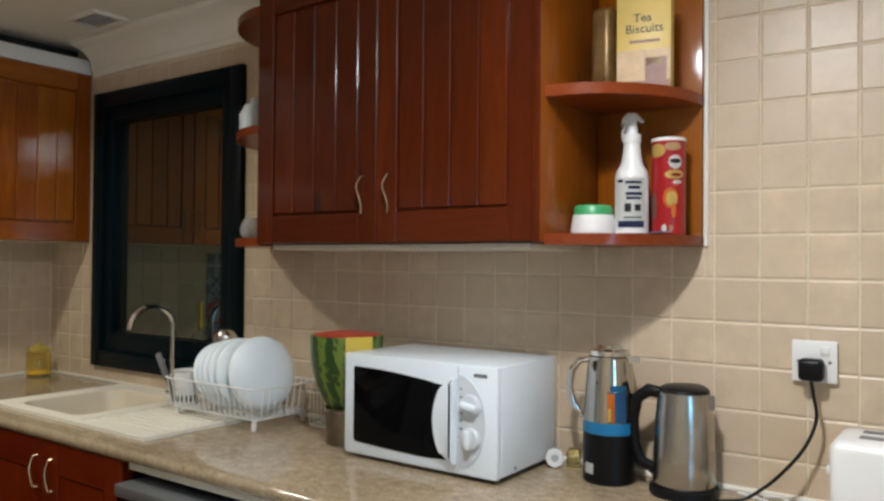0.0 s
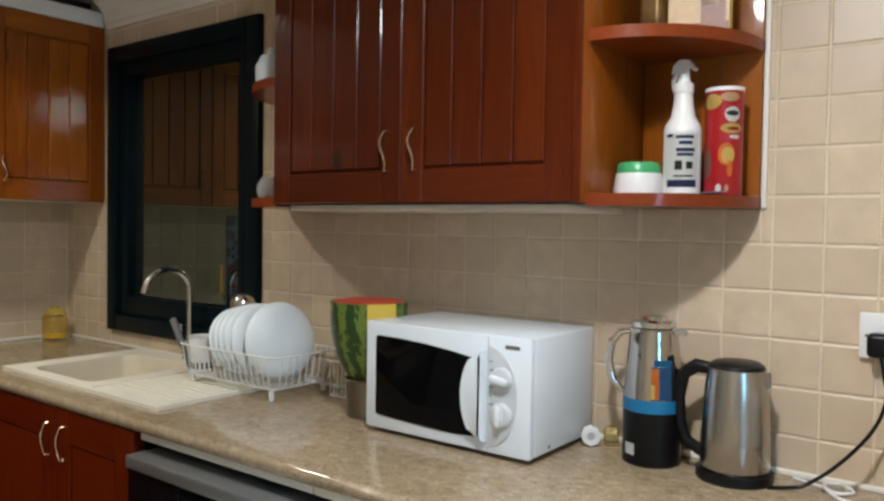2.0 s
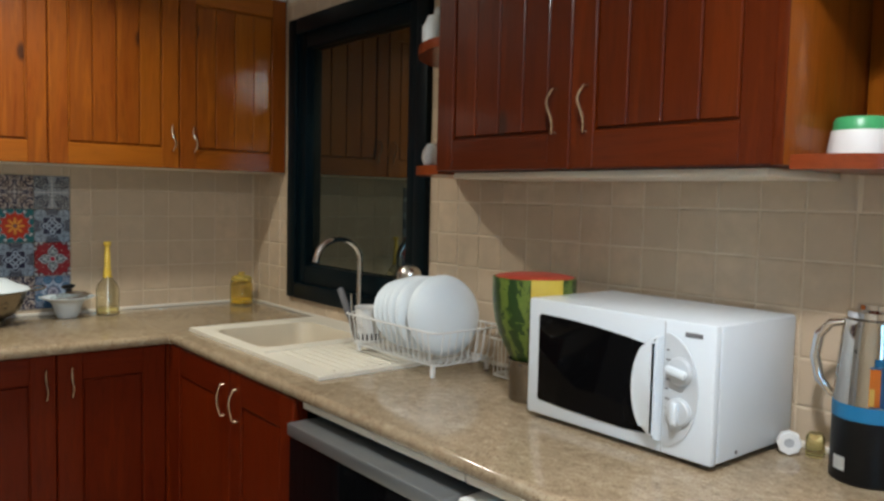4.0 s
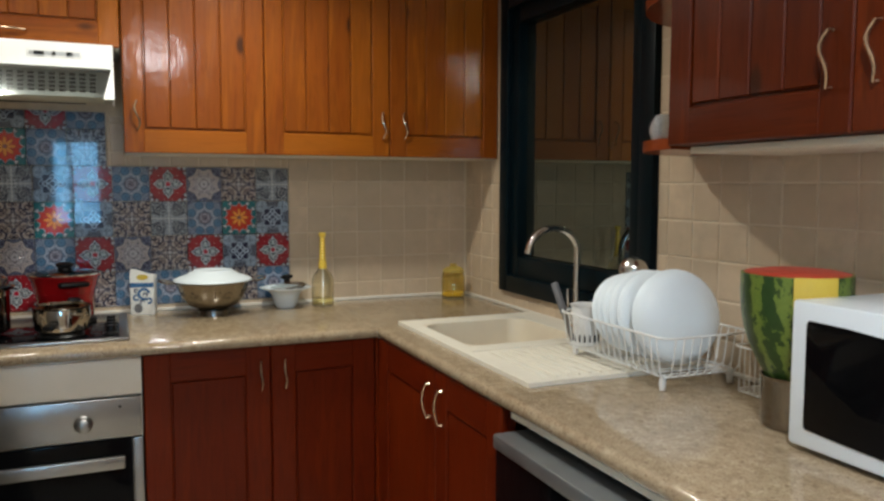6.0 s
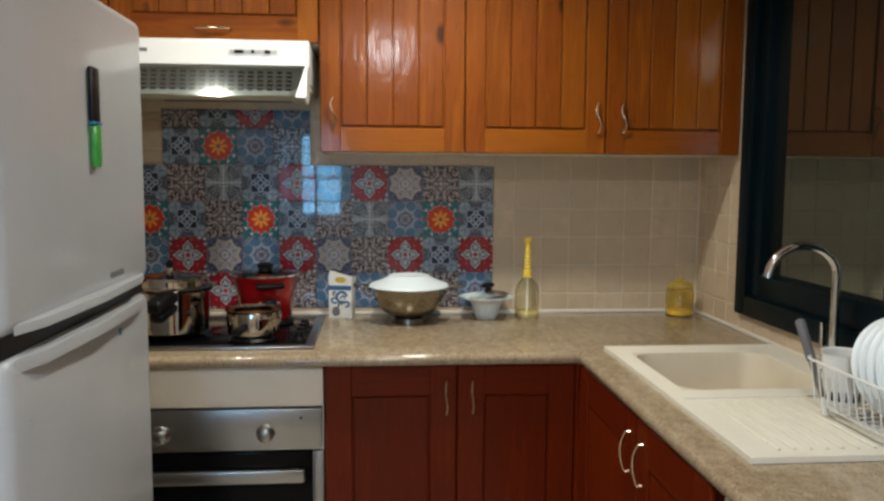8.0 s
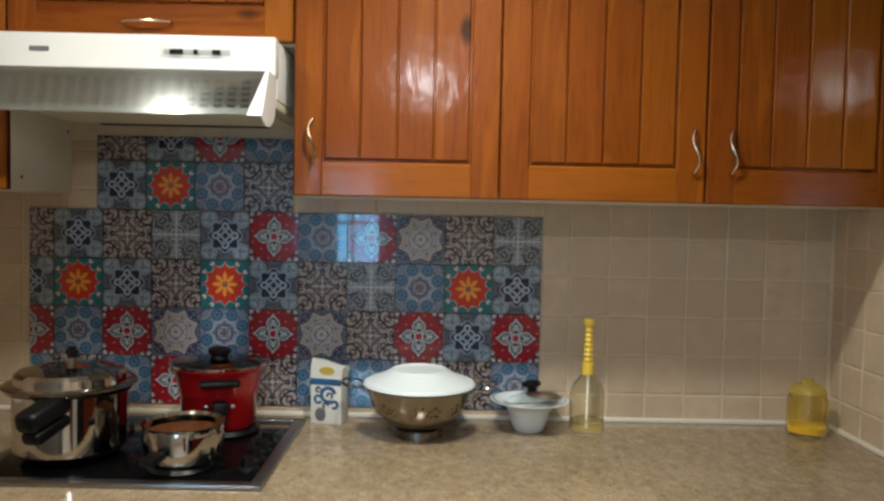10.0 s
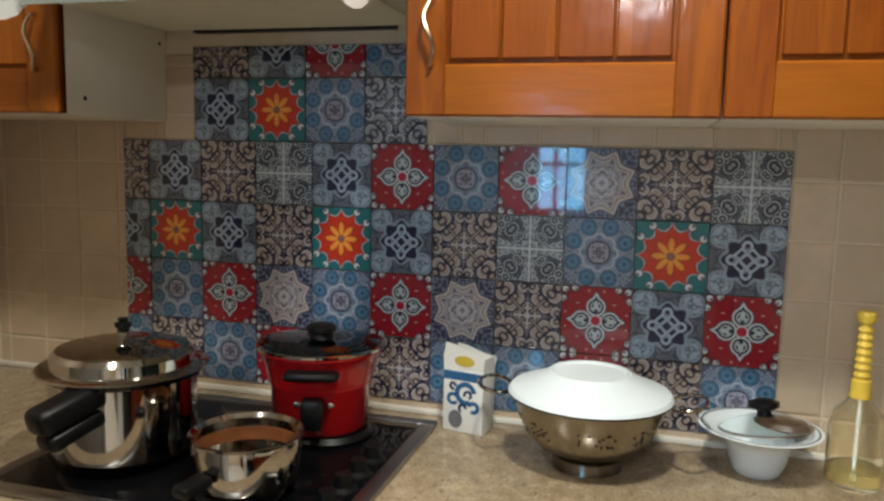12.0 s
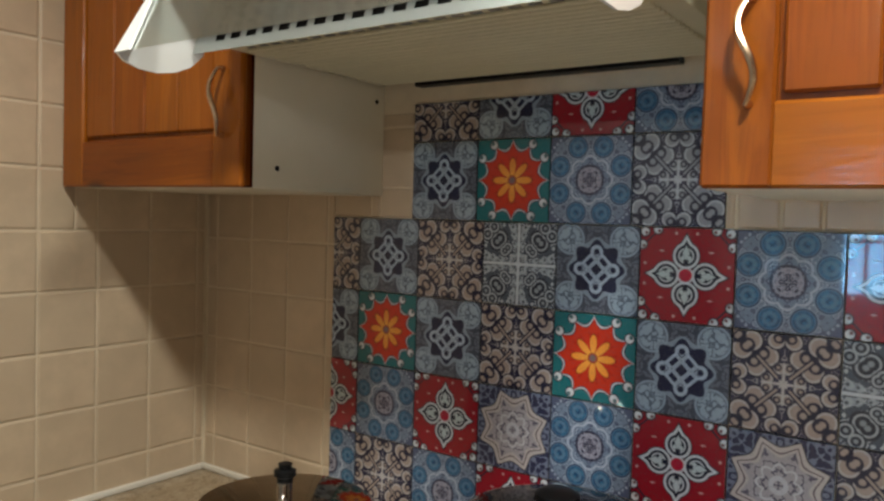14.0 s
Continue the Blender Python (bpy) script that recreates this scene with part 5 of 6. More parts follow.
fre_v = node(nt_v, "ShaderNodeFresnel", IOR=1.5)
nt_v.links.new((Ex(nt_v, fre_v.outputs[0]) + noise_of(nt_v, coords(nt_v), 14, 3) * 0.04).op("MINIMUM", 1.0).v, mix_v.inputs[0])
nt_v.links.new(see_v.outputs[0], mix_v.inputs[1])
nt_v.links.new(gloss_v.outputs[0], mix_v.inputs[2])
nt_v.links.new(mix_v.outputs[0], nt_v.nodes["Material Output"].inputs[0])
nt_v.nodes.remove(b_v)
VT, VB = Vector((0.442, 0, 1.701)), Vector((0.496, 0, 1.608))
pane = bmesh.new()
pv = [pane.verts.new((p.x, u, p.z)) for p, u in ((VT, 0.008), (VT, HWD - 0.008), (VB, HWD - 0.008), (VB, 0.008))]
pane.faces.new(pv)
bmesh.ops.solidify(pane, geom=pane.faces[:], thickness=0.003)
visor = part("visor", pane, clear_sheet, ho, "clear hinged visor")
visor.visible_shadow = False
for yy, inner in ((0.0, 1), (HWD, -1)):
    wing = [(0.372, 1.703), (0.444, 1.703), (0.500, 1.608), (0.490, 1.599), (0.470, 1.593), (0.445, 1.592), (0.420, 1.597), (0.398, 1.607), (0.380, 1.624)]
    part("visor_wing", prism(wing, 0, 0.004, 0.001, pose(0, yy + (0.004 if inner > 0 else 0.0), 0, 90)), white_paint, ho, "white rounded side wing")
    edge = bmesh.new()
    for q in (0.0, 0.003):
        row = [(VT.x + 0.002 + q, yy + inner * 0.001, VT.z), (VT.x + 0.002 + q, yy + inner * 0.006, VT.z), (VB.x + 0.002 + q, yy + inner * 0.030, VB.z - 0.001), (VB.x + 0.002 + q, yy + inner * 0.001, VB.z - 0.001)]
        edge.faces.new([edge.verts.new(p) for p in row])
    bmesh.ops.bridge_loops(edge, edges=edge.edges[:])
    part("wing_edge", edge, white_paint, ho, "white flared front edge")
part("underside", box(0.030, 0.350, 0.004, HWD - 0.004, 1.641, 1.6595, 0.003), filter_mat, ho, "cream underside")
part("lower_lip", box(0.3505, 0.360, 0.012, HWD - 0.012, 1.638, 1.672, 0.002), filter_mat, ho)
for k in range(26):
    yk = 0.03 + (HWD - 0.07) * k / 25
    part("lip_slot", box(0.3602, 0.3610, yk, yk + 0.014, 1.646, 1.652), black_plastic, ho)
fs = bmesh.new()
for k in range(19):
    xk = 0.055 + 0.270 * k / 18
    part("filter_rib", box(xk, xk + 0.006, 0.03, HWD - 0.03, 1.6360, 1.6408, 0.0015, seg=1), filter_mat, ho)
    for q in range(22):
        yq = 0.036 + (HWD - 0.072) * (q + 0.5 * (k % 2)) / 22.5
        box(xk + 0.0075, xk + 0.0135, yq, yq + 0.014, 1.6402, 1.6409, bm=fs)
tagged(part("filter_grille", fs, grey_mat, ho, "dark slots of the grease filter"), kind="stuff")
part("rear_slot", box(0.010, 0.030, 0.075, HWD - 0.09, 1.636, 1.644), black_plastic, ho)

# ---- hob and pots ----
hb = thing("hob", pose(0, 0, ZC), "black glass cooking hob with a steel rim and knobs", "hob")
hy0, hy1, hx0, hx1 = -1.930, -1.345, 0.060, 0.555
part("frame", frame_bm(hx1 - hx0, hy1 - hy0, 0.026, -0.010, 0.0, 0.003), steel, hb, "steel rim", at=pose(hx0, hy1, 0.0105, 90))
part("glass_top", box(hx0 + 0.0262, hx1 - 0.0262, hy0 + 0.0262, hy1 - 0.0262, 0.0005, 0.0095, 0.001), black_glass, hb, "black glass top")
for x, y, r in ((0.385, -1.775, 0.075), (0.455, -1.530, 0.060), (0.182, -1.515, 0.075), (0.19, -1.790, 0.06)):
    part("burner", lathe([(0, 0.0095), (r, 0.0095), (r + 0.004, 0.014), (r - 0.004, 0.022), (0, 0.024)], 36), black_plastic, hb, "black cast burner", at=pose(x, y, 0))
for k, (x, y) in enumerate(((0.275, -1.395), (0.335, -1.395), (0.395, -1.395), (0.455, -1.395))):
    part("knob", lathe([(0, 0.034), (0.012, 0.034), (0.014, 0.016), (0.021, 0.012), (0.022, 0.0095), (0, 0.0095)], 24), black_plastic, hb, "black knob", at=pose(x, y, 0))
ZH = ZC + 0.0245

pc = thing("pressure_cooker", pose(0.384, -1.780, ZH) @ Matrix.Diagonal((1.04, 1.04, 0.99, 1)), "polished steel pressure cooker with a black handle", "pressure cooker")
part("pot", lathe([(0, 0), (0.098, 0), (0.106, 0.008), (0.108, 0.125), (0.119, 0.128), (0.121, 0.131), (0.119, 0.134), (0, 0.134)], 52), polished, pc)
part("lid", lathe([(0.124, 0.1345), (0.127, 0.138), (0.122, 0.142), (0.106, 0.144), (0.104, 0.160), (0.096, 0.168), (0.05, 0.176), (0, 0.179)], 52), polished, pc)
part("weight", lathe([(0, 0.178), (0.006, 0.178), (0.006, 0.190), (0.009, 0.192), (0.009, 0.198), (0.0125, 0.200), (0.0125, 0.206), (0.007, 0.208), (0.008, 0.214), (0, 0.215)], 20), black_plastic, pc, "black pressure weight")
part("vent_pipe", lathe([(0, 0.176), (0.0085, 0.176), (0.0085, 0.194), (0, 0.194)], 16), polished, pc)
HM = pose(0.086, 0.026, 0.122, 0, 14, -14)
part("handle", box(0.0, 0.105, -0.023, 0.023, -0.018, 0.022, 0.012, seg=3), black_plastic, pc, "long black handle", at=HM)
part("lower_handle", box(0.006, 0.100, -0.020, 0.020, -0.046, -0.019, 0.010, seg=3), black_plastic, pc, "black lower handle", at=HM)

sp2 = thing("saucepan", pose(0.440, -1.528, ZH) @ Matrix.Diagonal((1, 1, 0.88, 1)), "small polished steel saucepan with sauce traces", "saucepan")
part("pot", lathe([(0, 0), (0.066, 0), (0.074, 0.006), (0.080, 0.060), (0.077, 0.078), (0.083, 0.085), (0.081, 0.086), (0.075, 0.079), (0.077, 0.060), (0.071, 0.010), (0, 0.006)], 48), polished, sp2)
part("sauce", lathe([(0.0748, 0.040), (0.0772, 0.062), (0.0755, 0.062), (0.0725, 0.040)], 40), food, sp2, "orange sauce residue")
part("handle", box(0.074, 0.125, -0.015, 0.015, 0.034, 0.052, 0.006), black_plastic, sp2, "short black handle", at=pose(0, 0, 0, 0, 6, -14))

rp = thing("red_pot", pose(0.176, -1.531, ZH) @ Matrix.Diagonal((1.08, 1.08, 0.99, 1)), "stacked red enamel pots with a glass lid", "pot")
part("lower_pot", lathe([(0, 0), (0.074, 0), (0.078, 0.006), (0.082, 0.078), (0.0845, 0.082), (0.0845, 0.084), (0, 0.084)], 48), red_enamel, rp)
part("upper_pot", lathe([(0, 0.0845), (0.084, 0.0845), (0.087, 0.095), (0.093, 0.120), (0.101, 0.137), (0.1035, 0.140), (0.1035, 0.144), (0, 0.144)], 48), red_enamel, rp)
part("steel_rim", lathe([(0.1015, 0.1442), (0.1055, 0.145), (0.1055, 0.149), (0.100, 0.150), (0.100, 0.1442)], 48), polished, rp)
part("lid", lathe([(0.100, 0.1495), (0.09, 0.153), (0.05, 0.157), (0, 0.159), (0, 0.1565), (0.05, 0.1545), (0.09, 0.1505), (0.098, 0.1475)], 48), smoke_glass, rp, "smoked glass lid")
part("inside", lathe([(0, 0.1452), (0.098, 0.1452), (0.098, 0.1462), (0, 0.1462)], 40), black_plastic, rp)
part("lid_knob", lathe([(0, 0.158), (0.020, 0.158), (0.018, 0.165), (0.025, 0.171), (0.025, 0.178), (0.016, 0.183), (0, 0.184)], 24), black_plastic, rp, "black lid knob")
for ang, z, wd in ((16, 0.118, 0.042), (16, 0.050, 0.017)):
    part("handle", box(0.088 if z > 0.1 else 0.080, 0.118 if z > 0.1 else 0.112, -wd, wd, z - (0.008 if z > 0.1 else 0.026), z + (0.008 if z > 0.1 else 0.026), 0.007), black_plastic, rp, "black side handle", at=pose(0, 0, 0, 0, 0, ang))
for s in (-1, 1):
    part("rivet", lathe([(0, 0.003), (0.005, 0.002), (0.006, 0)], 12), chrome, rp, at=pose(0, 0, 0, 0, 0, 16) @ pose(0.080, s * 0.026, 0.060, 0, 84))

# ---- things on the west counter ----
ca = thing("milk_carton", pose(0.056, -1.288, ZC + 0.0005, 0, 0, 78), "opened white and blue carton with a torn top", "carton")
part("carton", box(-0.040, 0.040, -0.026, 0.026, 0, 0.118, 0.0012), paper, ca)
part("print_panel", box(-0.0395, 0.0395, -0.0268, -0.0262, 0.098, 0.114), blue_print, ca, "blue print")


def swirl(cx, cz, r0, r1, a0, a1):
    """A printed arc stroke on the carton's front."""
    out = arc(cx, cz, r1, r1, a0, a1, 14)
    back = arc(cx, cz, r0, r0, a1, a0, 14)
    return prism(out + back, 0, 0.0004, 0, pose(0, -0.0265, 0, 90))


for cx, cz, r0, r1, a0, a1, mm in ((0.006, 0.074, 0.013, 0.022, 10, 300, blue_print), (0.010, 0.072, 0.004, 0.009, -60, 210, navy_print), (-0.020, 0.062, 0.006, 0.012, 40, 330, blue_print),
                                   (0.022, 0.050, 0.005, 0.012, -120, 170, blue_print), (0.000, 0.046, 0.004, 0.009, 0, 250, navy_print), (-0.020, 0.086, 0.003, 0.008, 0, 300, navy_print)):
    part("print_stroke", swirl(cx, cz, r0, r1, a0, a1), mm, ca)
part("print_panel", prism(arc(-0.014, 0.024, 0.014, 0.017, 0, 360, 20)[:-1], 0, 0.0005, 0, pose(0, -0.0266, 0, 90)), grey_mat, ca, "dark round print")
tt = bmesh.new()
tp = [(-0.040, 0.118), (0.040, 0.118), (0.043, 0.145), (0.022, 0.147), (0.002, 0.155), (-0.018, 0.163), (-0.036, 0.166), (-0.041, 0.140)]
prism(tp, 0.0245, 0.0260, 0, FACE_S, tt)
prism([(p[0], 0.118 + (p[1] - 0.118) * 0.75) for p in tp], -0.026, -0.0245, 0, FACE_S, tt)
box(-0.040, -0.0385, -0.0245, 0.0245, 0.118, 0.146, bm=tt)
box(0.0385, 0.040, -0.0245, 0.0245, 0.118, 0.140, bm=tt)
part("torn_top", tt, paper, ca, "torn white top")
part("stain", prism(arc(0.002, 0.134, 0.02, 0.010, 0, 360, 18)[:-1], 0, 0.0004, 0, pose(0, -0.0262, 0, 90)), rind_yellow, ca, "pale yellow stain")

co = thing("colander", pose(0.156, -1.060, ZC + 0.0005), "steel colander on a foot ring with loop handles", "colander")
# foot ring darker than the bowl: the shadow down there is in its colour
part("foot_ring", lathe([(0.052, 0), (0.058, 0.0), (0.056, 0.018), (0.050, 0.022), (0.050, 0.0)], 40), plain("shaded_foot_steel", (0.20, 0.18, 0.16), 0.2, 1.0, var=0.06, relief=0.004), co)
bowlp = [(0, 0.022), (0.05, 0.022), (0.082, 0.036), (0.105, 0.062), (0.120, 0.098), (0.128, 0.118), (0.134, 0.120), (0.128, 0.121), (0.118, 0.099), (0.103, 0.064), (0.08, 0.038), (0, 0.025)]
part("bowl", lathe(bowlp, 56), plain("satin_colander_steel", (0.36, 0.325, 0.27), 0.2, 1.0, var=0.08, relief=0.004), co)
hl = bmesh.new()
random.seed(5)
for grp in range(8):
    ga = 45 * grp + 12
    for k in range(14):
        a = radians(ga + random.uniform(-15, 15))
        t = random.uniform(0.1, 0.85)
        rad, z = 0.1055 + t * 0.0145 + 0.0006, 0.063 + t * 0.034
        o = Vector((rad * math.cos(a), rad * math.sin(a), z))
        q = Vector((math.cos(a), math.sin(a), -0.42)).to_track_quat("Z", "Y").to_matrix().to_4x4()
        lathe([(0, 0.0006), (0.0016, 0.0006), (0.0018, -0.0004)], 8, own := bmesh.new())
        own.transform(Matrix.Translation(o) @ q)
        join(hl, own)
tagged(part("drain_holes", hl, black_plastic, co), kind="stuff")
for s in (-1, 1):
    part("handle", tube(spline([(0.02, s * 0.129, 0.117), (0.045, s * 0.155, 0.122), (0.03, s * 0.178, 0.126), (0, s * 0.184, 0.127), (-0.03, s * 0.178, 0.126), (-0.045, s * 0.155, 0.122), (-0.02, s * 0.129, 0.117)]), 0.0035, 8), polished, co, "steel loop handle")
solo("bowl", lathe([(0.131, 0), (0.134, 0.002), (0.130, 0.008), (0.112, 0.015), (0.094, 0.021), (0.080, 0.029), (0.070, 0.034), (0.066, 0.038), (0.062, 0.038), (0.058, 0.034), (0, 0.033)], 56), white_gloss, pose(0.156, -1.060, ZC + 0.122), "white china bowl turned upside down on the colander", "bowl")

sbw = thing("small_bowl", pose(0.098, -0.790, ZC + 0.0005), "small white china bowl with a green rim line", "bowl")
part("bowl", lathe([(0, 0), (0.032, 0), (0.036, 0.004), (0.044, 0.022), (0.050, 0.046), (0.058, 0.060), (0.074, 0.069), (0.094, 0.076), (0.096, 0.078), (0.093, 0.079), (0.072, 0.073), (0.054, 0.064), (0.045, 0.046), (0.038, 0.020), (0, 0.010)], 44), white_gloss, sbw)
part("rim_line", lathe([(0.0885, 0.0776), (0.0915, 0.0789), (0.0905, 0.0797), (0.0880, 0.0787)], 44), grey_mat, sbw)
gl = thing("pot_lid", pose(0.101, -0.782, ZC + 0.078, 6, -6, 0), "small glass pot lid with a black knob", "lid")
part("brown_food", lathe([(0, -0.006), (0.036, -0.006), (0.040, 0.0), (0.030, 0.009), (0, 0.012)], 28), dark_food, gl, "brown food under the glass", at=pose(0.008, 0.024, -0.002))
lid_glass = part("glass", lathe([(0.070, 0), (0.060, 0.010), (0.03, 0.018), (0, 0.020), (0, 0.017), (0.03, 0.015), (0.06, 0.007), (0.068, 0)], 40), glass_like("clear_lid_glass", (0.82, 0.86, 0.85)), gl)
lid_glass.visible_shadow = False
part("rim", lathe([(0.068, -0.002), (0.072, -0.002), (0.073, 0.001), (0.070, 0.002), (0.068, -0.002)], 40), polished, gl)
part("knob", lathe([(0, 0.019), (0.012, 0.019), (0.011, 0.028), (0.024, 0.034), (0.024, 0.042), (0.012, 0.047), (0, 0.047)], 24), black_plastic, gl, "black knob")

ob_ = thing("oil_bottle", pose(0.098, -0.647, ZC + 0.0005) @ Matrix.Diagonal((0.88, 0.88, 1, 1)), "glass oil bottle with a yellow pump neck", "bottle")
bottle_glass = part("bottle", lathe([(0, 0), (0.044, 0), (0.048, 0.004), (0.048, 0.095), (0.040, 0.118), (0.022, 0.135), (0.018, 0.145), (0.018, 0.150), (0.016, 0.150), (0.016, 0.143), (0.020, 0.132), (0.038, 0.115), (0.045, 0.095), (0.045, 0.008), (0, 0.006)], 40), glass_like("oil_bottle_glass", (0.98, 0.96, 0.84), 0.03, 1.0), ob_)
bottle_glass.visible_shadow = False
part("oil", lathe([(0, 0.0065), (0.0445, 0.0085), (0.0445, 0.030), (0, 0.030)], 36), oil_glass, ob_, "pale yellow oil")
part("pump_neck", lathe([(0, 0.142), (0.0165, 0.142), (0.0165, 0.168), (0.016, 0.170)] + [(0.0118 - 0.0002 * k + 0.0032 * (k % 2), 0.172 + 0.006 * k) for k in range(15)] + [(0.009, 0.262), (0, 0.262)], 28), yellow_plastic, ob_, "yellow ribbed neck")
part("cap", lathe([(0, 0.262), (0.013, 0.262), (0.016, 0.268), (0.016, 0.276), (0.013, 0.280), (0, 0.280)], 28), yellow_plastic, ob_, "yellow cap")
part("tube", tube([(0, 0, 0.01), (0.003, 0, 0.145)], 0.0035, 8), white_plastic, ob_)
jar_glass = glass_like("amber_jar_glass", (0.97, 0.86, 0.46), 0.04, 1.0)
jr = thing("storage_jar", pose(0.085, -0.095, ZC + 0.0005), "amber glass storage jar with a yellow lid", "jar")
jar_wall = part("jar", lathe([(0, 0), (0.044, 0), (0.048, 0.005), (0.048, 0.085), (0.043, 0.098), (0.040, 0.102), (0.038, 0.100), (0.045, 0.085), (0.045, 0.008), (0, 0.006)], 36), jar_glass, jr)
jar_wall.visible_shadow = False
part("contents", lathe([(0, 0.0065), (0.0445, 0.0085), (0.0445, 0.022), (0, 0.024)], 32), plain("golden_grain", (0.55, 0.36, 0.03), 0.5, var=0.2, scale=80), jr)
part("lid", lathe([(0, 0.102), (0.043, 0.102), (0.045, 0.106), (0.042, 0.116), (0.030, 0.124), (0.012, 0.127), (0.014, 0.138), (0, 0.140)], 36), yellow_glass, jr, "yellow lid")

# ---- fridge ----
fr = thing("fridge", pose(0.990, -1.665, 0), "tall pale grey two-door fridge with a dark door seam", "fridge")
FW = 0.66
part("cabinet", box(0.004, FW - 0.004, -0.715, -0.075, 0.02, 1.705, 0.012), fridge_mat, fr)
part("lower_door", box(0.0, FW, -0.070, 0.0, 0.05, 1.135, 0.022, seg=4), fridge_mat, fr)
part("upper_door", box(0.0, FW, -0.070, 0.0, 1.165, 1.712, 0.022, seg=4), fridge_mat, fr)
part("door_seam", box(0.01, FW - 0.01, -0.060, -0.012, 1.135, 1.165), black_plastic, fr, "dark gap between the doors")
grip = [(0.03, -0.002), (0.10, 0.014), (FW * 0.5, 0.022), (FW - 0.10, 0.014), (FW - 0.03, -0.002)]
part("door_grip", prism(grip, 1.166, 1.182, 0.003), fridge_mat, fr)
part("door_grip", prism(grip, 1.112, 1.134, 0.003), fridge_mat, fr)
part("badge", box(0.17, 0.24, -0.001, 0.0015, 1.196, 1.206), grey_mat, fr, "small grey badge")
part("lock", lathe([(0, 0.003), (0.006, 0.002), (0.007, 0)], 14), blue_print, fr, at=pose(0.20, 0, 1.085, -90))
mg = thing("fridge_magnet", pose(1.300, -1.6645, 1.402), "black and green magnetic clip on the fridge", "magnet")
part("body", box(-0.018, 0.018, 0.0, 0.010, 0.075, 0.175, 0.004), black_plastic, mg)
part("tube", box(-0.014, 0.014, 0.0, 0.012, 0.0, 0.0745, 0.005), green_glow, mg, "green lower half")
part("band", box(-0.0185, 0.0185, 0.0, 0.0125, 0.0745, 0.080, 0.001), blue_plastic, mg)


# ---- wall tiles, piece by piece ----
cache = {}


def tile_mesh(w, h, mat, kind="tile", uv=None):
    key = (round(w, 4), round(h, 4), mat.name, uv)
    if key in cache:
        return cache[key]
    lay = ((0, 0.0), (0.0004, 0.0012), (0.003, 0.0024)) if uv is None else ((0, 0.0), (0.0002, 0.0018), (0.0012, 0.0026))
    verts, faces = [], []
    for ins, n in lay:
        verts += [(ins - w / 2, ins - h / 2, n), (w / 2 - ins, ins - h / 2, n), (w / 2 - ins, h / 2 - ins, n), (ins - w / 2, h / 2 - ins, n)]
    for a in (0, 4):
        for k in range(4):
            faces.append((a + k, a + (k + 1) % 4, a + 4 + (k + 1) % 4, a + 4 + k))
    faces.append((8, 9, 10, 11))
    me = bpy.data.meshes.new(kind)
    me.from_pydata(verts, [], faces)
    me.materials.append(mat)
    if uv:
        lay_uv = me.uv_layers.new(name="UVMap")
        u0, u1, v0, v1 = uv
        for lp in me.loops:
            x, y, _ = me.vertices[lp.vertex_index].co
            lay_uv.data[lp.index].uv = (u0 + (u1 - u0) * (x / w + 0.5), v0 + (v1 - v0) * (y / h + 0.5))
    cache[key] = me
    return me


def lay_tile(parent, frame_m, u0, u1, v0, v1, mat, kind="tile", uv=None, gap=0.0034, lift=0.0):
    w, h = u1 - u0 - gap, v1 - v0 - gap
    if w < 0.006 or h < 0.006:
        return
    ob = new(kind, tile_mesh(w, h, mat, kind, uv))
    ob.parent = parent
    ob.matrix_basis = frame_m @ Matrix.Translation(((u0 + u1) / 2, (v0 + v1) / 2, lift))


M_N = Matrix(((1, 0, 0, 0), (0, 0, -1, 0), (0, 1, 0, 0), (0, 0, 0, 1)))
M_W = Matrix(((0, 0, 1, 0), (1, 0, 0, 0), (0, 1, 0, 0), (0, 0, 0, 1)))
M_S = Matrix(((-1, 0, 0, 0), (0, 0, 1, YS), (0, 1, 0, 0), (0, 0, 0, 1)))


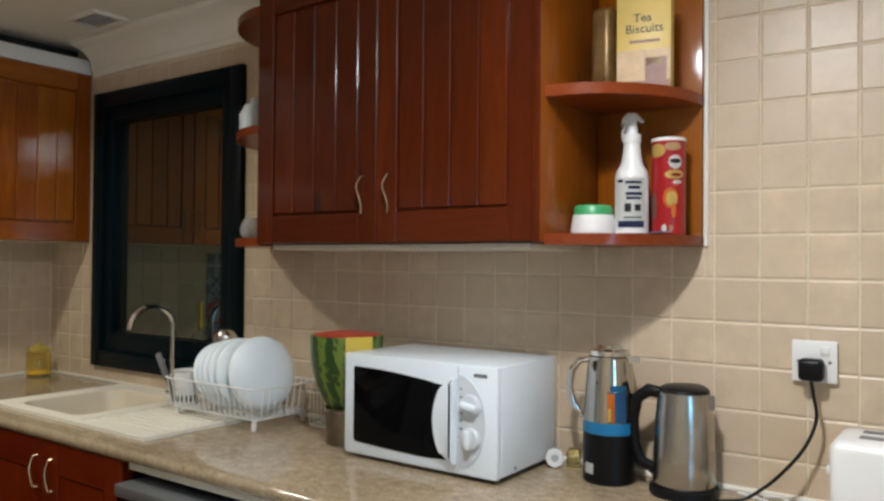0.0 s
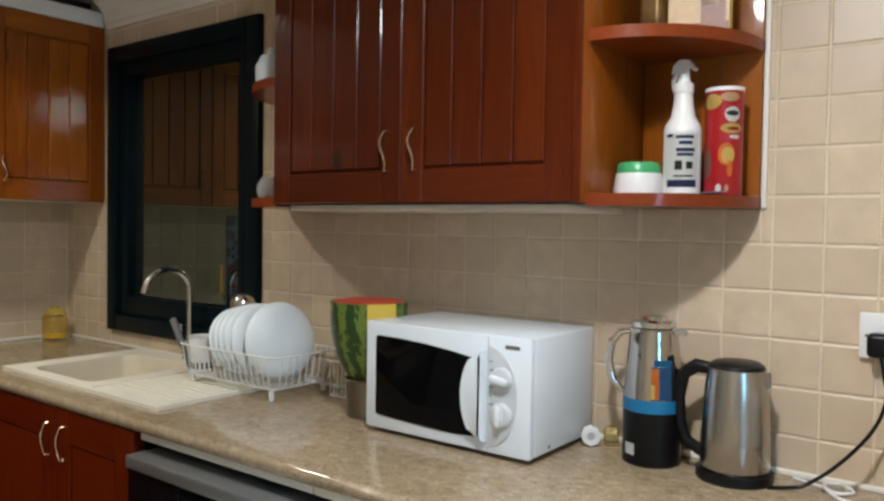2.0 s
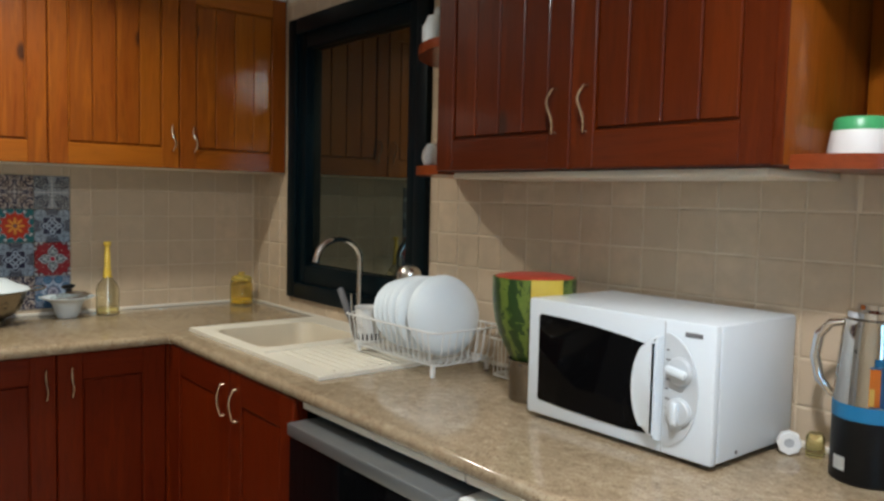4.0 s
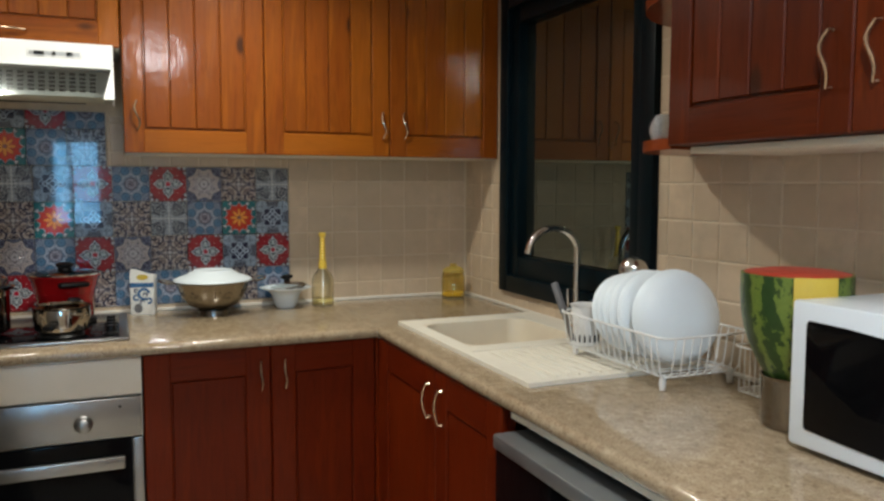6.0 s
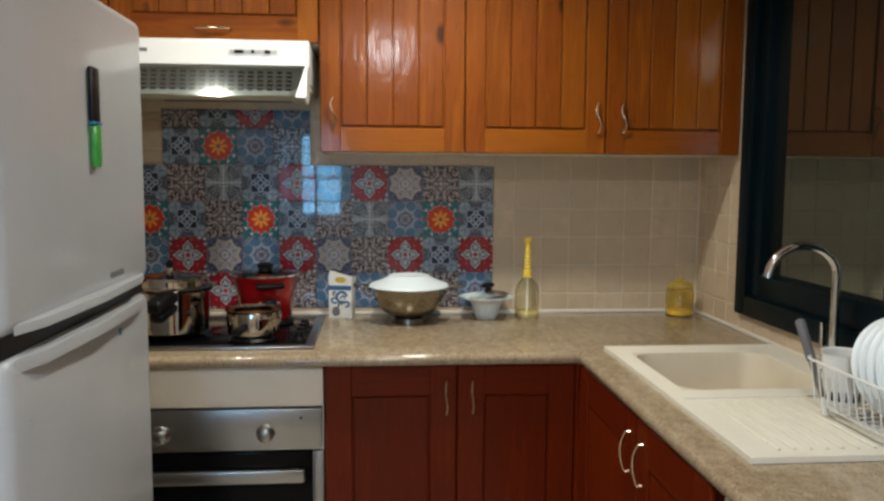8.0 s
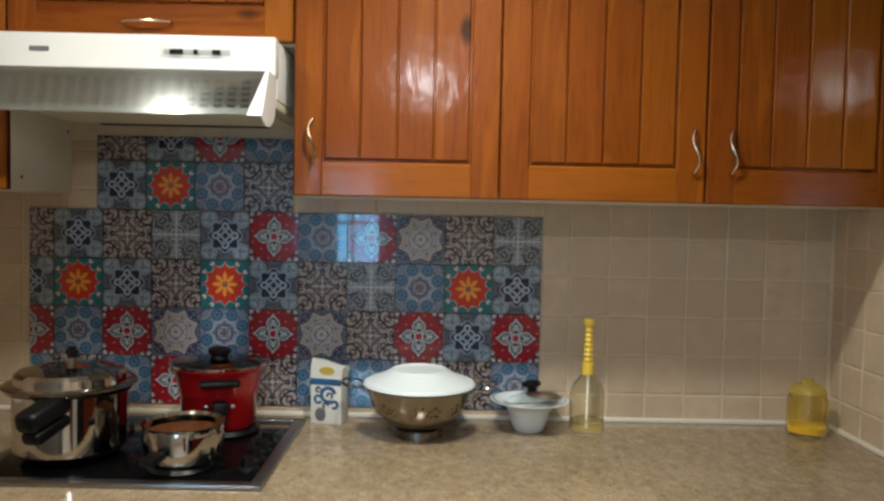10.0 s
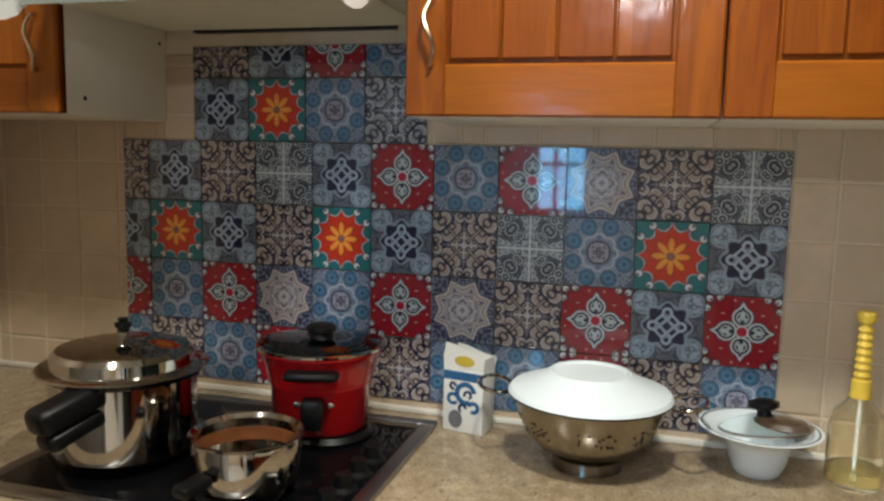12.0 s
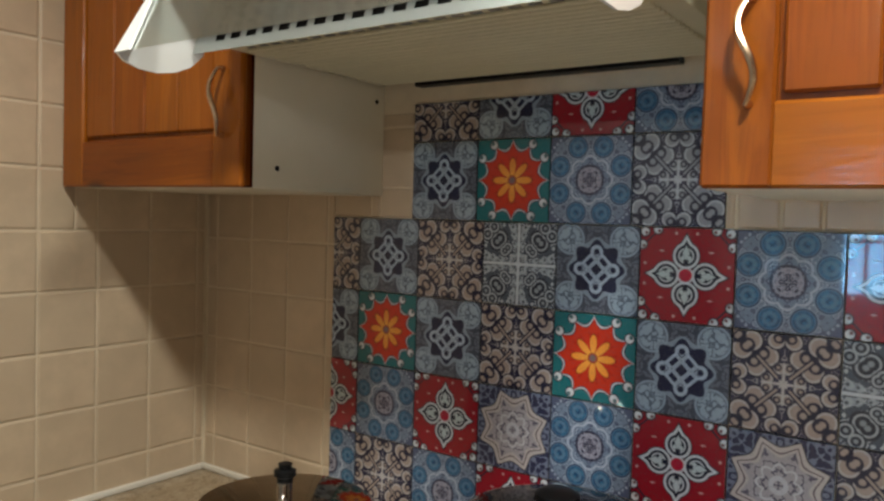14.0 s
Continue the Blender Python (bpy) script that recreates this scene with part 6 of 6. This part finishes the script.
def tile_wall(parent, fm, ua, ub, va, vb, up, vp, pu, pv, holes):
    """Tiles from ua to ub and va to vb on a grid of the pitch pu, pv through (up, vp), cut round the holes."""
    ku = [up + pu * k for k in range(-60, 61)]
    kv = [vp + pv * k for k in range(-30, 31)]
    for u in ku:
        for v in kv:
            cells = [(max(u, ua), min(u + pu, ub), max(v, va), min(v + pv, vb))]
            for h in holes:
                nxt = []
                for a, b, c_, d_ in cells:
                    if a >= b or c_ >= d_:
                        continue
                    if b <= h[0] or a >= h[1] or d_ <= h[2] or c_ >= h[3]:
                        nxt.append((a, b, c_, d_))
                        continue
                    nxt += [(a, min(b, h[0]), c_, d_), (max(a, h[1]), b, c_, d_)]
                    nxt += [(max(a, h[0]), min(b, h[1]), c_, min(d_, h[2])), (max(a, h[0]), min(b, h[1]), max(c_, h[3]), d_)]
                cells = nxt
            for a, b, c_, d_ in cells:
                if b - a > 0.008 and d_ - c_ > 0.008:
                    lay_tile(parent, fm, a, b, c_, d_, tile_mat)


tile_wall(wall_n, M_N, 0.006, 3.56, ZC + 0.001, 2.143, 2.841, 1.268, 0.0958, 0.0962, [(WX0, WX1, WZ0, WZ1), (1.62, 2.56, 1.47, 2.2), (2.56, 2.818, 1.436, 2.2), (0, 0.28, 1.47, 2.2)])
tile_wall(wall_w, M_W, YS + 0.006, -0.006, ZC + 0.001, 1.60, -0.379, 1.275, 0.1004, 0.1004, [(-2.067, -0.755, 0.925, 1.425), (-1.895, -1.395, 1.425, 1.612), (YS, -1.965, 1.468, 2.2), (-1.33, 0, 1.468, 2.2)])
tile_wall(wall_s, M_S, -0.98, -0.006, ZC + 0.001, 2.14, -0.345, 1.388, 0.1065, 0.1055, [(-0.28, 0, 1.468, 2.2)])

# printed splashback tiles
P = 0.125
ROWS_LOW = ("FBFGBCEC" "DFG", "BABFABFG" "EAB", "CECDECDF" "CBC", "EFECBFEE" "CFE")
for r, row in enumerate(ROWS_LOW):
    z1 = 1.425 - P * r
    for k, ch in enumerate(row):
        y1 = -0.755 - P * (10 - k)
        y0 = y1 - P if k else y1 - 0.062
        lay_tile(wall_w, M_W, y0, y1, z1 - P, z1, PATTERNS[ch], "printed_tile", (0.0, 1.0, 0.0, 1.0) if k else (0.5, 1.0, 0.0, 1.0), 0.0006, 0.0024)
for k, ch in enumerate("BAEH"):
    lay_tile(wall_w, M_W, -1.895 + P * k, -1.895 + P * (k + 1), 1.425, 1.55, PATTERNS[ch], "printed_tile", (0.0, 1.0, 0.0, 1.0), 0.0006, 0.0024)
for k, ch in enumerate("FBCE"):
    lay_tile(wall_w, M_W, -1.895 + P * k, -1.895 + P * (k + 1), 1.55, 1.612, PATTERNS[ch], "printed_tile", (0.0, 1.0, 0.0, 0.5), 0.0006, 0.0024)
